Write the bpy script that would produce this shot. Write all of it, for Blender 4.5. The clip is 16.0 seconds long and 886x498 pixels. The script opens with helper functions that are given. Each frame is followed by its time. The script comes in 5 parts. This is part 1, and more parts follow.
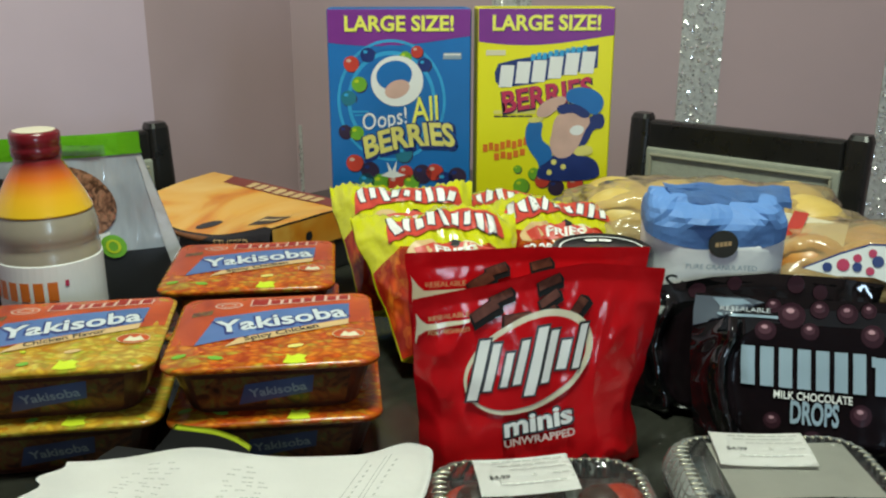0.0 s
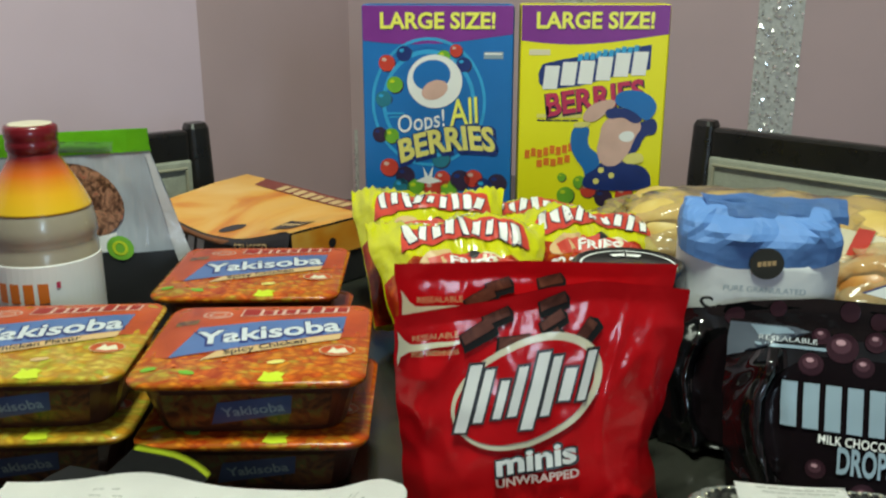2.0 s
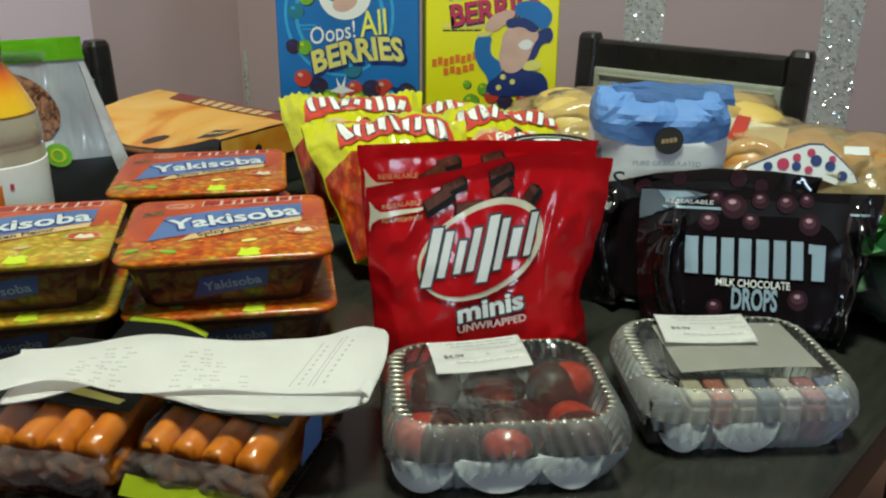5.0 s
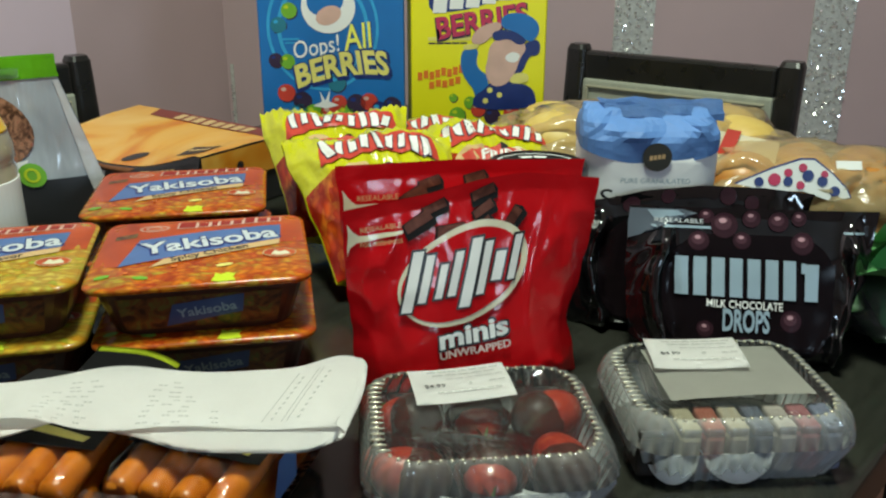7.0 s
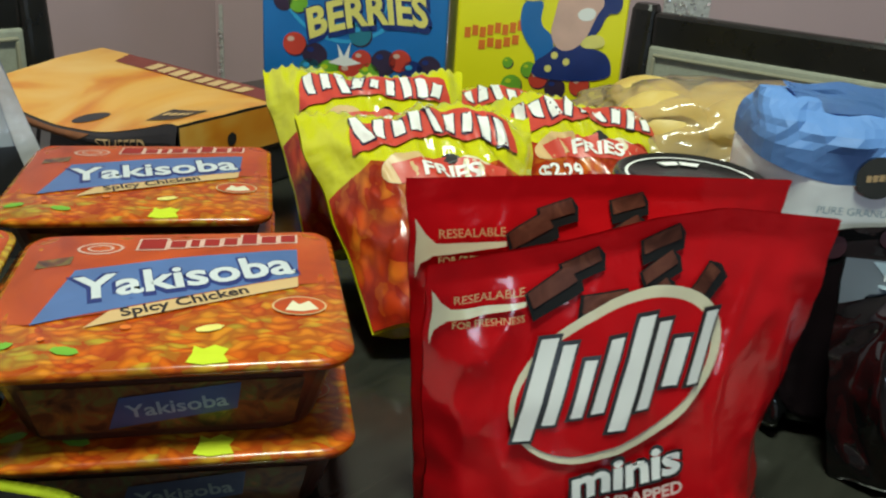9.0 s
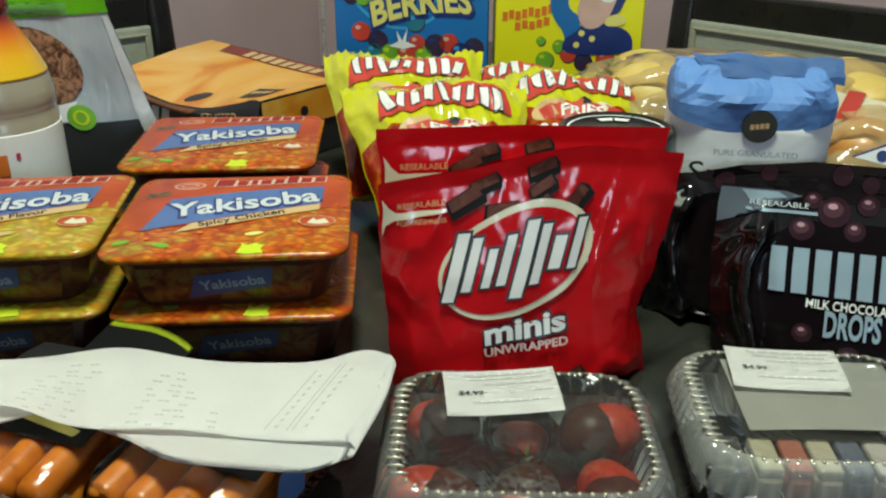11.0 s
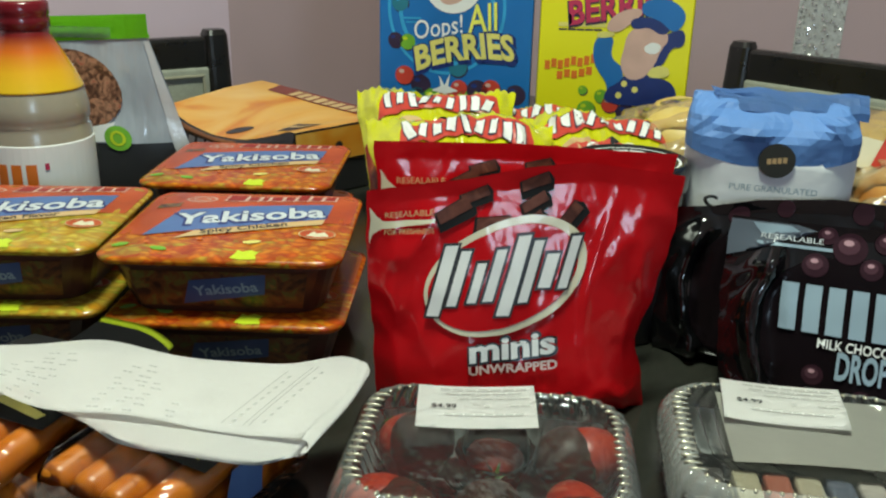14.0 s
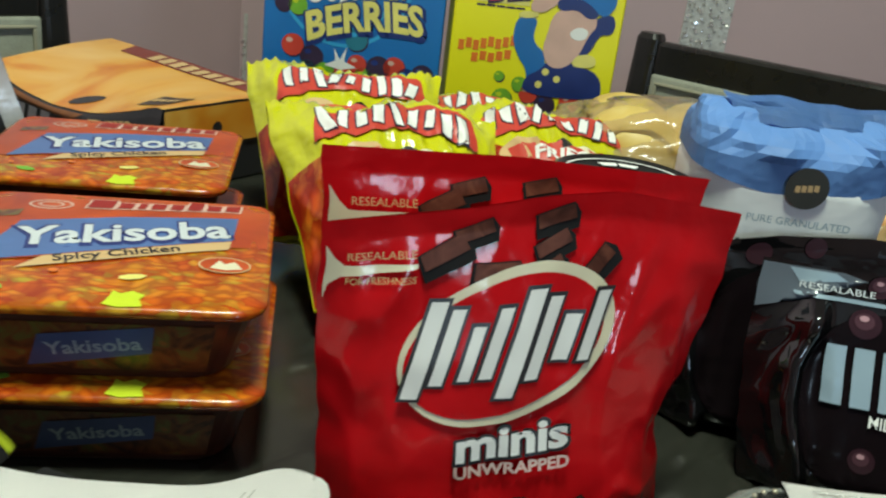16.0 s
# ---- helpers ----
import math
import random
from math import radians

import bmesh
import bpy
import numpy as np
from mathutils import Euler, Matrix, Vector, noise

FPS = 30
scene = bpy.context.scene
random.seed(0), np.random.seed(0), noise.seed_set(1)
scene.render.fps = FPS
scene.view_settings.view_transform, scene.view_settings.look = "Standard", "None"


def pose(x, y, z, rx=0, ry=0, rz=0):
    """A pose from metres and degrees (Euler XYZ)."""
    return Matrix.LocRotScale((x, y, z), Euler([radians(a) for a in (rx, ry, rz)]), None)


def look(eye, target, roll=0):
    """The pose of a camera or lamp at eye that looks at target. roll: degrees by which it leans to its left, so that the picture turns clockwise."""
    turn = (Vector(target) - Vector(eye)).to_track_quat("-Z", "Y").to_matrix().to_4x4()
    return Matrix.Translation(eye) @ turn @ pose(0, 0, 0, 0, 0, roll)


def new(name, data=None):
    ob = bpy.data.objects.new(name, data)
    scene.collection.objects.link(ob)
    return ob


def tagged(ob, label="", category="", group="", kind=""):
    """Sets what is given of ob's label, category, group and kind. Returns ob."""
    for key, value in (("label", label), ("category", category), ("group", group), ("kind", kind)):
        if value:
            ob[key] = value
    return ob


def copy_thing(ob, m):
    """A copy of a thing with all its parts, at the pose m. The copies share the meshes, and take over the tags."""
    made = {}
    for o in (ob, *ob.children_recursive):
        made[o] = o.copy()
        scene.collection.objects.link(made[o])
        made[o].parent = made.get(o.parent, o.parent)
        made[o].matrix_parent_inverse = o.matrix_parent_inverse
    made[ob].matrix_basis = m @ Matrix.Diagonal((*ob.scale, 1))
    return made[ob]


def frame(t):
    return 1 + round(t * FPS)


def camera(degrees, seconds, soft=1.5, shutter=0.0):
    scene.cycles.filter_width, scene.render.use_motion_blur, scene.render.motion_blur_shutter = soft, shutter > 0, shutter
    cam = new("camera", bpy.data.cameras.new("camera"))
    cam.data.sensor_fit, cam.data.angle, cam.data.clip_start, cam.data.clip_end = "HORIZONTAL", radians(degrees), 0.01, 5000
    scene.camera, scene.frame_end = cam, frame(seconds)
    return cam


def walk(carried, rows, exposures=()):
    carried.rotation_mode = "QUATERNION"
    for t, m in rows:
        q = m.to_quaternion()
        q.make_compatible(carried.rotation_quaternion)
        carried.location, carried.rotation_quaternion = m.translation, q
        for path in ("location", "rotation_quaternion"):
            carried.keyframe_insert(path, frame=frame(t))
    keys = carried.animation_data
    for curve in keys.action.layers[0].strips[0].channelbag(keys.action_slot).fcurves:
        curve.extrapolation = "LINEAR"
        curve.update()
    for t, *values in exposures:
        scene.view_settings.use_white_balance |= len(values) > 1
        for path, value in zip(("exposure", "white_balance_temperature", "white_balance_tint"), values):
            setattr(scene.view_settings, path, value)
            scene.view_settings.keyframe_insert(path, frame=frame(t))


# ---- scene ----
cam = camera(52.8, 16.0, 2.2, 0.5)
METRES, EYE, TILT, LEAN, TURN = 1.1, 1.118, -17.0, 0.0, 0.0
ROWS = [
    (0.0, 0.0, 0.0, 0.0, 0.0, 0.0, -0.0),
    (0.5, 0.0034, 0.0075, 0.0013, -0.26, 0.22, -0.01),
    (1.0, 0.0195, 0.0248, 0.0074, 0.83, 0.41, -0.24),
    (1.5, 0.0362, 0.0446, 0.0154, 3.71, 0.43, -0.88),
    (2.0, 0.0524, 0.0681, 0.0016, 5.09, 0.57, -1.58),
    (2.5, 0.0504, 0.0717, -0.0105, 5.23, -1.66, -1.9),
    (3.0, 0.0333, 0.0515, -0.0143, 3.39, -3.34, -1.93),
    (3.5, 0.0095, 0.0144, -0.0287, 0.44, -3.83, -1.22),
    (4.0, -0.004, -0.009, -0.034, -2.15, -4.2, -0.52),
    (6.5, 0.0059, -0.0027, -0.0292, -3.5, -2.97, 0.97),
    (7.0, 0.0065, 0.0116, -0.0268, -3.73, -3.14, 0.97),
    (7.5, 0.0228, 0.0855, -0.0204, -2.57, -3.14, 0.84),
    (8.0, -0.014, 0.2089, -0.0144, -1.52, -3.75, -0.8),
    (8.5, -0.0485, 0.2868, -0.0144, -3.95, -4.38, -1.59),
    (11.0, 0.0406, 0.0889, -0.0034, 3.0, -7.51, -1.08),
    (11.5, 0.0499, 0.0853, -0.0092, 2.93, -7.66, -1.48),
    (12.0, 0.058, 0.0954, -0.0154, 3.5, -7.51, -3.47),
    (12.5, 0.0644, 0.1012, -0.0187, 5.07, -6.97, -5.1),
    (13.0, 0.0737, 0.1016, -0.0213, 6.19, -6.04, -5.69),
    (13.5, 0.0832, 0.096, -0.0264, 7.4, -4.11, -4.45),
    (14.0, 0.0879, 0.0993, -0.0355, 7.86, -3.09, -3.63),
    (14.5, 0.0592, 0.1273, -0.035, 7.02, -3.35, -4.4),
    (15.0, 0.0045, 0.1779, -0.0151, 3.19, -3.23, -1.86),
    (15.5, 0.0029, 0.2126, -0.0147, -0.37, -3.87, -4.12),
    (16.0, 0.0074, 0.2404, -0.0155, -2.76, -3.95, -6.02),
]
STEPS = [(t, pose(0, 0, EYE, TILT, LEAN, TURN) @ pose(METRES * x, METRES * y, METRES * z, 90 + pitch, roll, yaw)) for t, x, y, z, yaw, pitch, roll in ROWS]
STEPS += [
    (4.2, look((-0.007, -0.023, 1.083), (0.087, 1.840, 0.361), 1.2)),
    (6.3, look((0.006, -0.013, 1.086), (0.126, 1.866, 0.410), 0.1)),
    (8.7, look((-0.053, 0.294, 1.020), (0.139, 2.140, 0.275), 4.0)),
    (10.8, look((0.043, 0.098, 1.087), (-0.044, 1.918, 0.262), 0.2)),
]
walk(cam, sorted(STEPS, key=lambda step: step[0]))


# ---- world and light ----
world = bpy.data.worlds.new("world")
scene.world = world
world.use_nodes = True
world.node_tree.nodes["Background"].inputs[0].default_value = (0.55, 0.65, 0.8, 1)
world.node_tree.nodes["Background"].inputs[1].default_value = 0.6


def area_lamp(name, m, size, size_y, watts, colour):
    data = bpy.data.lights.new(name, "AREA")
    data.shape, data.size, data.size_y, data.energy, data.color = "RECTANGLE", size, size_y, watts, colour
    ob = new(name, data)
    ob.matrix_world = m
    return ob


area_lamp("ceiling_lamp", look((0.0, 0.46, 2.4), (0.05, 0.7, 0.0)), 0.3, 0.3, 34.0, (0.88, 1.0, 0.82))
area_lamp("window_lamp", look((1.4, -2.27, 1.4), (0.3, 0.9, 1.1)), 0.36, 0.72, 16.0, (0.58, 0.8, 1.0))


# ---- materials ----
def shader(name, rough=0.5, metal=0.0, coat=0.0, spec=0.5):
    m = bpy.data.materials.new(name)
    m.use_nodes = True
    nt = m.node_tree
    b = nt.nodes["Principled BSDF"]
    b.inputs["Roughness"].default_value, b.inputs["Metallic"].default_value = rough, metal
    b.inputs["Coat Weight"].default_value, b.inputs["Specular IOR Level"].default_value = coat, spec
    b.inputs["Coat Roughness"].default_value = 0.12
    return m, nt, b


def node(nt, kind, **values):
    n = nt.nodes.new(kind)
    for key, value in values.items():
        n.inputs[key.replace("_", " ")].default_value = value
    return n


def noise_tex(nt, scale, detail=4.0, coord="Object", stretch=(1, 1, 1)):
    tc = nt.nodes.new("ShaderNodeTexCoord")
    mp = node(nt, "ShaderNodeMapping", Scale=stretch)
    n = node(nt, "ShaderNodeTexNoise", Scale=scale, Detail=detail)
    nt.links.new(tc.outputs[coord], mp.inputs[0])
    nt.links.new(mp.outputs[0], n.inputs["Vector"])
    return n


def ramp(nt, source, stops):
    r = nt.nodes.new("ShaderNodeValToRGB")
    while len(r.color_ramp.elements) < len(stops):
        r.color_ramp.elements.new(0.5)
    for e, (at, c) in zip(r.color_ramp.elements, stops):
        e.position, e.color = at, (*c, 1)
    nt.links.new(source, r.inputs[0])
    return r


def plain(name, colour, rough=0.5, metal=0.0, coat=0.0, vary=0.12, scale=40.0, bump=0.15, bump_scale=90.0, depth=0.001, stretch=(1, 1, 1)):
    """A surface of one paint or print, with two scales of unevenness."""
    m, nt, b = shader(name, rough, metal, coat)
    big, fine = noise_tex(nt, scale * 0.2, 3, stretch=stretch), noise_tex(nt, scale, 5, stretch=stretch)
    mix = node(nt, "ShaderNodeMath")
    mix.operation = "ADD"
    nt.links.new(big.outputs[0], mix.inputs[0]), nt.links.new(fine.outputs[0], mix.inputs[1])
    lo, hi = [tuple(min(1, c * (1 + s * vary)) for c in colour) for s in (-1, 1)]
    half = node(nt, "ShaderNodeMath")
    half.operation, half.inputs[1].default_value = "MULTIPLY", 0.5
    nt.links.new(mix.outputs[0], half.inputs[0])
    r = ramp(nt, half.outputs[0], [(0.3, lo), (0.7, hi)])
    nt.links.new(r.outputs[0], b.inputs["Base Color"])
    rr = node(nt, "ShaderNodeMapRange")
    rr.inputs["To Min"].default_value, rr.inputs["To Max"].default_value = max(0.03, rough * 0.8), min(1, rough * 1.25)
    nt.links.new(fine.outputs[0], rr.inputs["Value"]), nt.links.new(rr.outputs[0], b.inputs["Roughness"])
    if bump:
        bn = noise_tex(nt, bump_scale, 3, stretch=stretch)
        bp = node(nt, "ShaderNodeBump", Strength=bump, Distance=depth)
        nt.links.new(bn.outputs[0], bp.inputs["Height"]), nt.links.new(bp.outputs[0], b.inputs["Normal"])
    return m


def foil(name, colour, rough=0.28, vary=0.1, bump=0.5, bump_scale=28.0, depth=0.004, coat=0.4, metal=0.0):
    """Printed packaging film, shiny and softly creased."""
    return plain(name, colour, rough, metal, coat, vary, 18, bump, bump_scale, depth)


def food(name, stops, scale, rough=0.35, coat=0.3, kind="noise", stretch=(1, 1, 1), bump=0.2):
    """A mottled print or foodstuff in several colours."""
    m, nt, b = shader(name, rough, 0, coat)
    n = noise_tex(nt, scale, 3.0, stretch=stretch)
    n.inputs["Distortion"].default_value = 1.5
    r = ramp(nt, n.outputs[0], stops)
    nt.links.new(r.outputs[0], b.inputs["Base Color"])
    bn = noise_tex(nt, scale * 0.8, 2, stretch=stretch)
    bp = node(nt, "ShaderNodeBump", Strength=bump, Distance=0.002)
    nt.links.new(bn.outputs[0], bp.inputs["Height"]), nt.links.new(bp.outputs[0], b.inputs["Normal"])
    return m


def noodles(name, tones, gap, scale=210.0, stretch=(0.5, 1.0, 1.0)):
    """A print of short curly noodles: packed strands, each of its own tone, with dark sauce between them."""
    m, nt, b = shader(name, 0.24, 0, 0.1, 0.35)
    tc, mp = nt.nodes.new("ShaderNodeTexCoord"), node(nt, "ShaderNodeMapping", Scale=stretch)
    bend = node(nt, "ShaderNodeTexNoise", Scale=38.0, Detail=2.0)
    nt.links.new(tc.outputs["Object"], bend.inputs["Vector"])
    curl = node(nt, "ShaderNodeVectorMath")
    curl.operation, curl.inputs[1].default_value = "MULTIPLY", (0.02, 0.03, 0.02)
    add = node(nt, "ShaderNodeVectorMath")
    add.operation = "ADD"
    nt.links.new(bend.outputs["Color"], curl.inputs[0]), nt.links.new(curl.outputs[0], add.inputs[0])
    nt.links.new(tc.outputs["Object"], add.inputs[1]), nt.links.new(add.outputs[0], mp.inputs[0])
    cells = node(nt, "ShaderNodeTexVoronoi", Scale=scale)
    nt.links.new(mp.outputs[0], cells.inputs["Vector"])
    patch = noise_tex(nt, 26.0, 2.0, stretch=(0.7, 1, 1))
    pick = node(nt, "ShaderNodeSeparateColor")
    nt.links.new(cells.outputs["Color"], pick.inputs[0])
    blend = node(nt, "ShaderNodeMath")
    blend.operation, blend.inputs[1].default_value = "MULTIPLY_ADD", 0.3
    shift = node(nt, "ShaderNodeMath")
    shift.operation, shift.inputs[1].default_value = "MULTIPLY", 0.72
    nt.links.new(pick.outputs[0], blend.inputs[0]), nt.links.new(patch.outputs[0], shift.inputs[0]), nt.links.new(shift.outputs[0], blend.inputs[2])
    a = ramp(nt, blend.outputs[0], tones)
    edge = ramp(nt, cells.outputs["Distance"], [(0.25, (0, 0, 0)), (0.62, (0.6, 0.6, 0.6))])
    mix = nt.nodes.new("ShaderNodeMix")
    mix.data_type = "RGBA"
    mix.inputs[7].default_value = (*gap, 1)
    nt.links.new(edge.outputs[0], mix.inputs[0]), nt.links.new(a.outputs[0], mix.inputs[6])
    nt.links.new(mix.outputs[2], b.inputs["Base Color"])
    bp = node(nt, "ShaderNodeBump", Strength=0.4, Distance=0.003)
    lump = noise_tex(nt, 34, 2)
    nt.links.new(lump.outputs[0], bp.inputs["Height"]), nt.links.new(bp.outputs[0], b.inputs["Normal"])
    return m


def clear(name, tint=(0.95, 0.97, 0.97), milk=0.08, rough=0.08, bump=0.3, bump_scale=45.0, haze=(0.85, 0.87, 0.88)):
    """Thin clear plastic: what lies behind shows through, with gloss on top."""
    m = bpy.data.materials.new(name)
    m.use_nodes = True
    nt = m.node_tree
    nt.nodes.remove(nt.nodes["Principled BSDF"])
    out = nt.nodes["Material Output"]
    tr, gl, di = node(nt, "ShaderNodeBsdfTransparent", Color=(*tint, 1)), node(nt, "ShaderNodeBsdfGlossy", Roughness=rough), node(nt, "ShaderNodeBsdfDiffuse", Color=(*haze, 1))
    bn = noise_tex(nt, bump_scale, 3)
    bp = node(nt, "ShaderNodeBump", Strength=bump, Distance=0.004)
    nt.links.new(bn.outputs[0], bp.inputs["Height"])
    fr = node(nt, "ShaderNodeFresnel", IOR=1.45)
    for n in (gl, fr):
        nt.links.new(bp.outputs[0], n.inputs["Normal"])
    a, b = node(nt, "ShaderNodeMixShader", Fac=milk), node(nt, "ShaderNodeMixShader")
    nt.links.new(tr.outputs[0], a.inputs[1]), nt.links.new(di.outputs[0], a.inputs[2])
    nt.links.new(fr.outputs[0], b.inputs[0]), nt.links.new(a.outputs[0], b.inputs[1]), nt.links.new(gl.outputs[0], b.inputs[2])
    nt.links.new(b.outputs[0], out.inputs[0])
    return m


M = dict(
    wall=plain("pink_wall_paint", (0.53, 0.39, 0.405), 0.65, vary=0.06, scale=6, bump=0.12, bump_scale=160),
    panel=plain("lavender_wall_surface", (0.74, 0.585, 0.675), 0.6, vary=0.05, scale=6, bump=0.1, bump_scale=160),
    ceiling=plain("white_ceiling_paint", (0.75, 0.73, 0.7), 0.8, vary=0.05),
    floor=plain("red_brown_wood_floor", (0.14, 0.065, 0.04), 0.35, vary=0.35, scale=14, stretch=(1, 9, 1)),
    table=plain("espresso_wood", (0.022, 0.0225, 0.018), 0.16, vary=0.35, scale=30, bump=0.06, bump_scale=120, stretch=(1, 7, 1)),
    black=plain("black_lacquer", (0.014, 0.013, 0.012), 0.28, vary=0.3, bump=0.08),
    cloth=plain("grey_green_upholstery", (0.34, 0.35, 0.28), 0.75, vary=0.15, scale=300, bump=0.4, bump_scale=600),
    trimline=plain("tan_piping", (0.34, 0.32, 0.23), 0.5),
    silver=plain("silver_glitter_base", (0.56, 0.56, 0.53), 0.4, 0.15, vary=0.3, scale=400, bump=0.6, bump_scale=500),
    sequin=plain("silver_sequin", (0.92, 0.92, 0.88), 0.16, 0.7, vary=0.1, bump=0),
    white=plain("white_print", (0.78, 0.78, 0.76), 0.4, vary=0.04, bump=0.05),
    paper=plain("receipt_paper", (0.92, 0.9, 0.88), 0.7, vary=0.03, bump=0.25, bump_scale=40, depth=0.002),
    ink=plain("grey_ink", (0.54, 0.53, 0.51), 0.7, bump=0),
    dark=plain("black_print", (0.02, 0.02, 0.022), 0.35, bump=0.05),
    red=foil("red_pouch_film", (0.54, 0.006, 0.01), 0.1, bump=0.35, bump_scale=52, depth=0.0025, coat=0.0),
    cream=foil("cream_print", (0.72, 0.66, 0.47), 0.32, bump=0.15),
    choc=food("chocolate_print", [(0.3, (0.06, 0.018, 0.012)), (0.55, (0.12, 0.038, 0.024)), (0.75, (0.19, 0.068, 0.042))], 60, 0.42, 0.0),
    pouch=foil("black_pouch_film", (0.004, 0.004, 0.0045), 0.05, bump=0.35, bump_scale=30, depth=0.003, coat=0.0),
    maroon=foil("dark_maroon_print", (0.0055, 0.0035, 0.0045), 0.2, bump=0.1, coat=0.0),
    steel=foil("silver_print", (0.3, 0.4, 0.48), 0.3, bump=0.2, metal=0.2, coat=0.0),
    blue=plain("blue_card", (0.01, 0.15, 0.45), 0.38, vary=0.25, scale=8, bump=0.05),
    sky=plain("light_blue_print", (0.035, 0.33, 0.62), 0.38, vary=0.2),
    navy=plain("navy_print", (0.012, 0.03, 0.16), 0.38, vary=0.25),
    yellow=plain("yellow_card", (0.8, 0.74, 0.008), 0.38, vary=0.06, scale=8, bump=0.05),
    purple=plain("purple_print", (0.2, 0.03, 0.26), 0.38, vary=0.1),
    lemon=plain("lemon_print", (0.82, 0.8, 0.12), 0.4, vary=0.05),
    brass=plain("pale_yellow_print", (0.74, 0.66, 0.17), 0.4, vary=0.2),
    crimson=plain("crimson_print", (0.5, 0.03, 0.09), 0.4, vary=0.15),
    scarlet=plain("scarlet_print", (0.55, 0.05, 0.03), 0.4, vary=0.15),
    orange=plain("orange_print", (0.72, 0.17, 0.02), 0.4, vary=0.15),
    green=plain("green_print", (0.16, 0.4, 0.03), 0.4, vary=0.25),
    lime=plain("lime_print", (0.5, 0.6, 0.02), 0.35, vary=0.15),
    teal=plain("teal_print", (0.02, 0.17, 0.24), 0.4, vary=0.2),
    plum=plain("plum_print", (0.035, 0.02, 0.05), 0.4, vary=0.3),
    tan=plain("tan_print", (0.6, 0.4, 0.19), 0.4, vary=0.1),
    flesh=plain("peach_print", (0.62, 0.39, 0.32), 0.4, vary=0.15),
    chips=foil("yellow_chip_film", (0.56, 0.55, 0.007), 0.16, bump=0.9, bump_scale=26, depth=0.008, coat=0.5),
    lidred=food("orange_red_lid_film", [(0.25, (0.3, 0.032, 0.006)), (0.6, (0.5, 0.07, 0.008)), (0.8, (0.56, 0.11, 0.012))], 14, 0.3, 0.05),
    noodle=noodles("noodle_print", [(0.28, (0.42, 0.05, 0.005)), (0.4, (0.54, 0.095, 0.006)), (0.5, (0.6, 0.15, 0.007)), (0.6, (0.6, 0.23, 0.014)), (0.68, (0.44, 0.29, 0.02)), (0.74, (0.34, 0.26, 0.018)), (0.82, (0.5, 0.11, 0.008))], (0.2, 0.016, 0.003)),
    noodle_pale=noodles("pale_noodle_print", [(0.3, (0.46, 0.18, 0.01)), (0.42, (0.54, 0.33, 0.022)), (0.54, (0.58, 0.45, 0.06)), (0.62, (0.28, 0.34, 0.022)), (0.72, (0.52, 0.29, 0.022))], (0.28, 0.1, 0.008)),
    fries=noodles("hot_fries_print", [(0.3, (0.3, 0.014, 0.005)), (0.45, (0.45, 0.04, 0.006)), (0.58, (0.56, 0.11, 0.009)), (0.72, (0.58, 0.2, 0.015))], (0.15, 0.008, 0.003), 110.0, (1.0, 1.0, 0.4)),
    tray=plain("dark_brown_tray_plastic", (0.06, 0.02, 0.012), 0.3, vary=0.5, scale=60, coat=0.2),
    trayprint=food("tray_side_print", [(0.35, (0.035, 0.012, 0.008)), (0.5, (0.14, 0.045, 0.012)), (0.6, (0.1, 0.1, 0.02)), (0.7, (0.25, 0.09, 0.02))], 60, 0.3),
    banner=plain("blue_banner_print", (0.075, 0.15, 0.36), 0.35, vary=0.2),
)
M["brick"] = plain("dark_red_lettering", (0.3, 0.014, 0.01), 0.4, vary=0.1, bump=0.05)
M["tag_black"] = plain("matt_black_label", (0.012, 0.012, 0.013), 0.7, vary=0.2, bump=0.1)
M["tag_black"].node_tree.nodes["Principled BSDF"].inputs["Specular IOR Level"].default_value = 0.15
# bluish window reflection as a colour, for the black pouch's seal
M["band"] = foil("window_sheen_print", (0.1, 0.12, 0.15), 0.18, bump=0.3, coat=0.0)
M["glow"] = foil("rosy_drop_print", (0.07, 0.03, 0.042), 0.2, vary=0.3, bump=0.1, coat=0.0)
M["drop"] = foil("maroon_drop_print", (0.03, 0.012, 0.018), 0.2, vary=0.3, bump=0.1, coat=0.0)
M["rose"] = plain("pale_rose_lettering", (0.74, 0.5, 0.46), 0.4, vary=0.08, bump=0.05)
for key, gloss in (("maroon", 0.12), ("drop", 0.25), ("glow", 0.25), ("red", 0.3), ("pouch", 0.9), ("choc", 0.15)):
    M[key].node_tree.nodes["Principled BSDF"].inputs["Specular IOR Level"].default_value = gloss
M["pale_letter"] = plain("pale_blue_lettering", (0.56, 0.6, 0.63), 0.4, vary=0.1, bump=0.05)
# the lid banner's blue with the tray side's shade mixed in
M["sidelabel"] = plain("shaded_blue_side_print", (0.045, 0.075, 0.18), 0.35, vary=0.3)
M["cocoa"] = foil("milk_chocolate_print", (0.42, 0.24, 0.28), 0.25, bump=0.2, coat=0.0)
M["clear"] = clear("clear_plastic", milk=0.08)
M["base"] = clear("bluish_clear_base", (0.97, 0.99, 1.0), milk=0.32, rough=0.04, bump=0.2, haze=(0.88, 0.93, 0.95))
M["lid"] = clear("clear_lid_plastic", (0.98, 0.98, 0.97), milk=0.02, rough=0.05, bump=0.25, bump_scale=40)
M["frost"] = clear("frosted_lid_wall", (0.98, 0.99, 0.98), milk=0.2, rough=0.05, bump=0.2, haze=(0.88, 0.9, 0.86))
M["shoulder"] = clear("hazy_lid_wall", (0.98, 0.99, 0.98), milk=0.12, rough=0.05, bump=0.2, haze=(0.88, 0.9, 0.86))
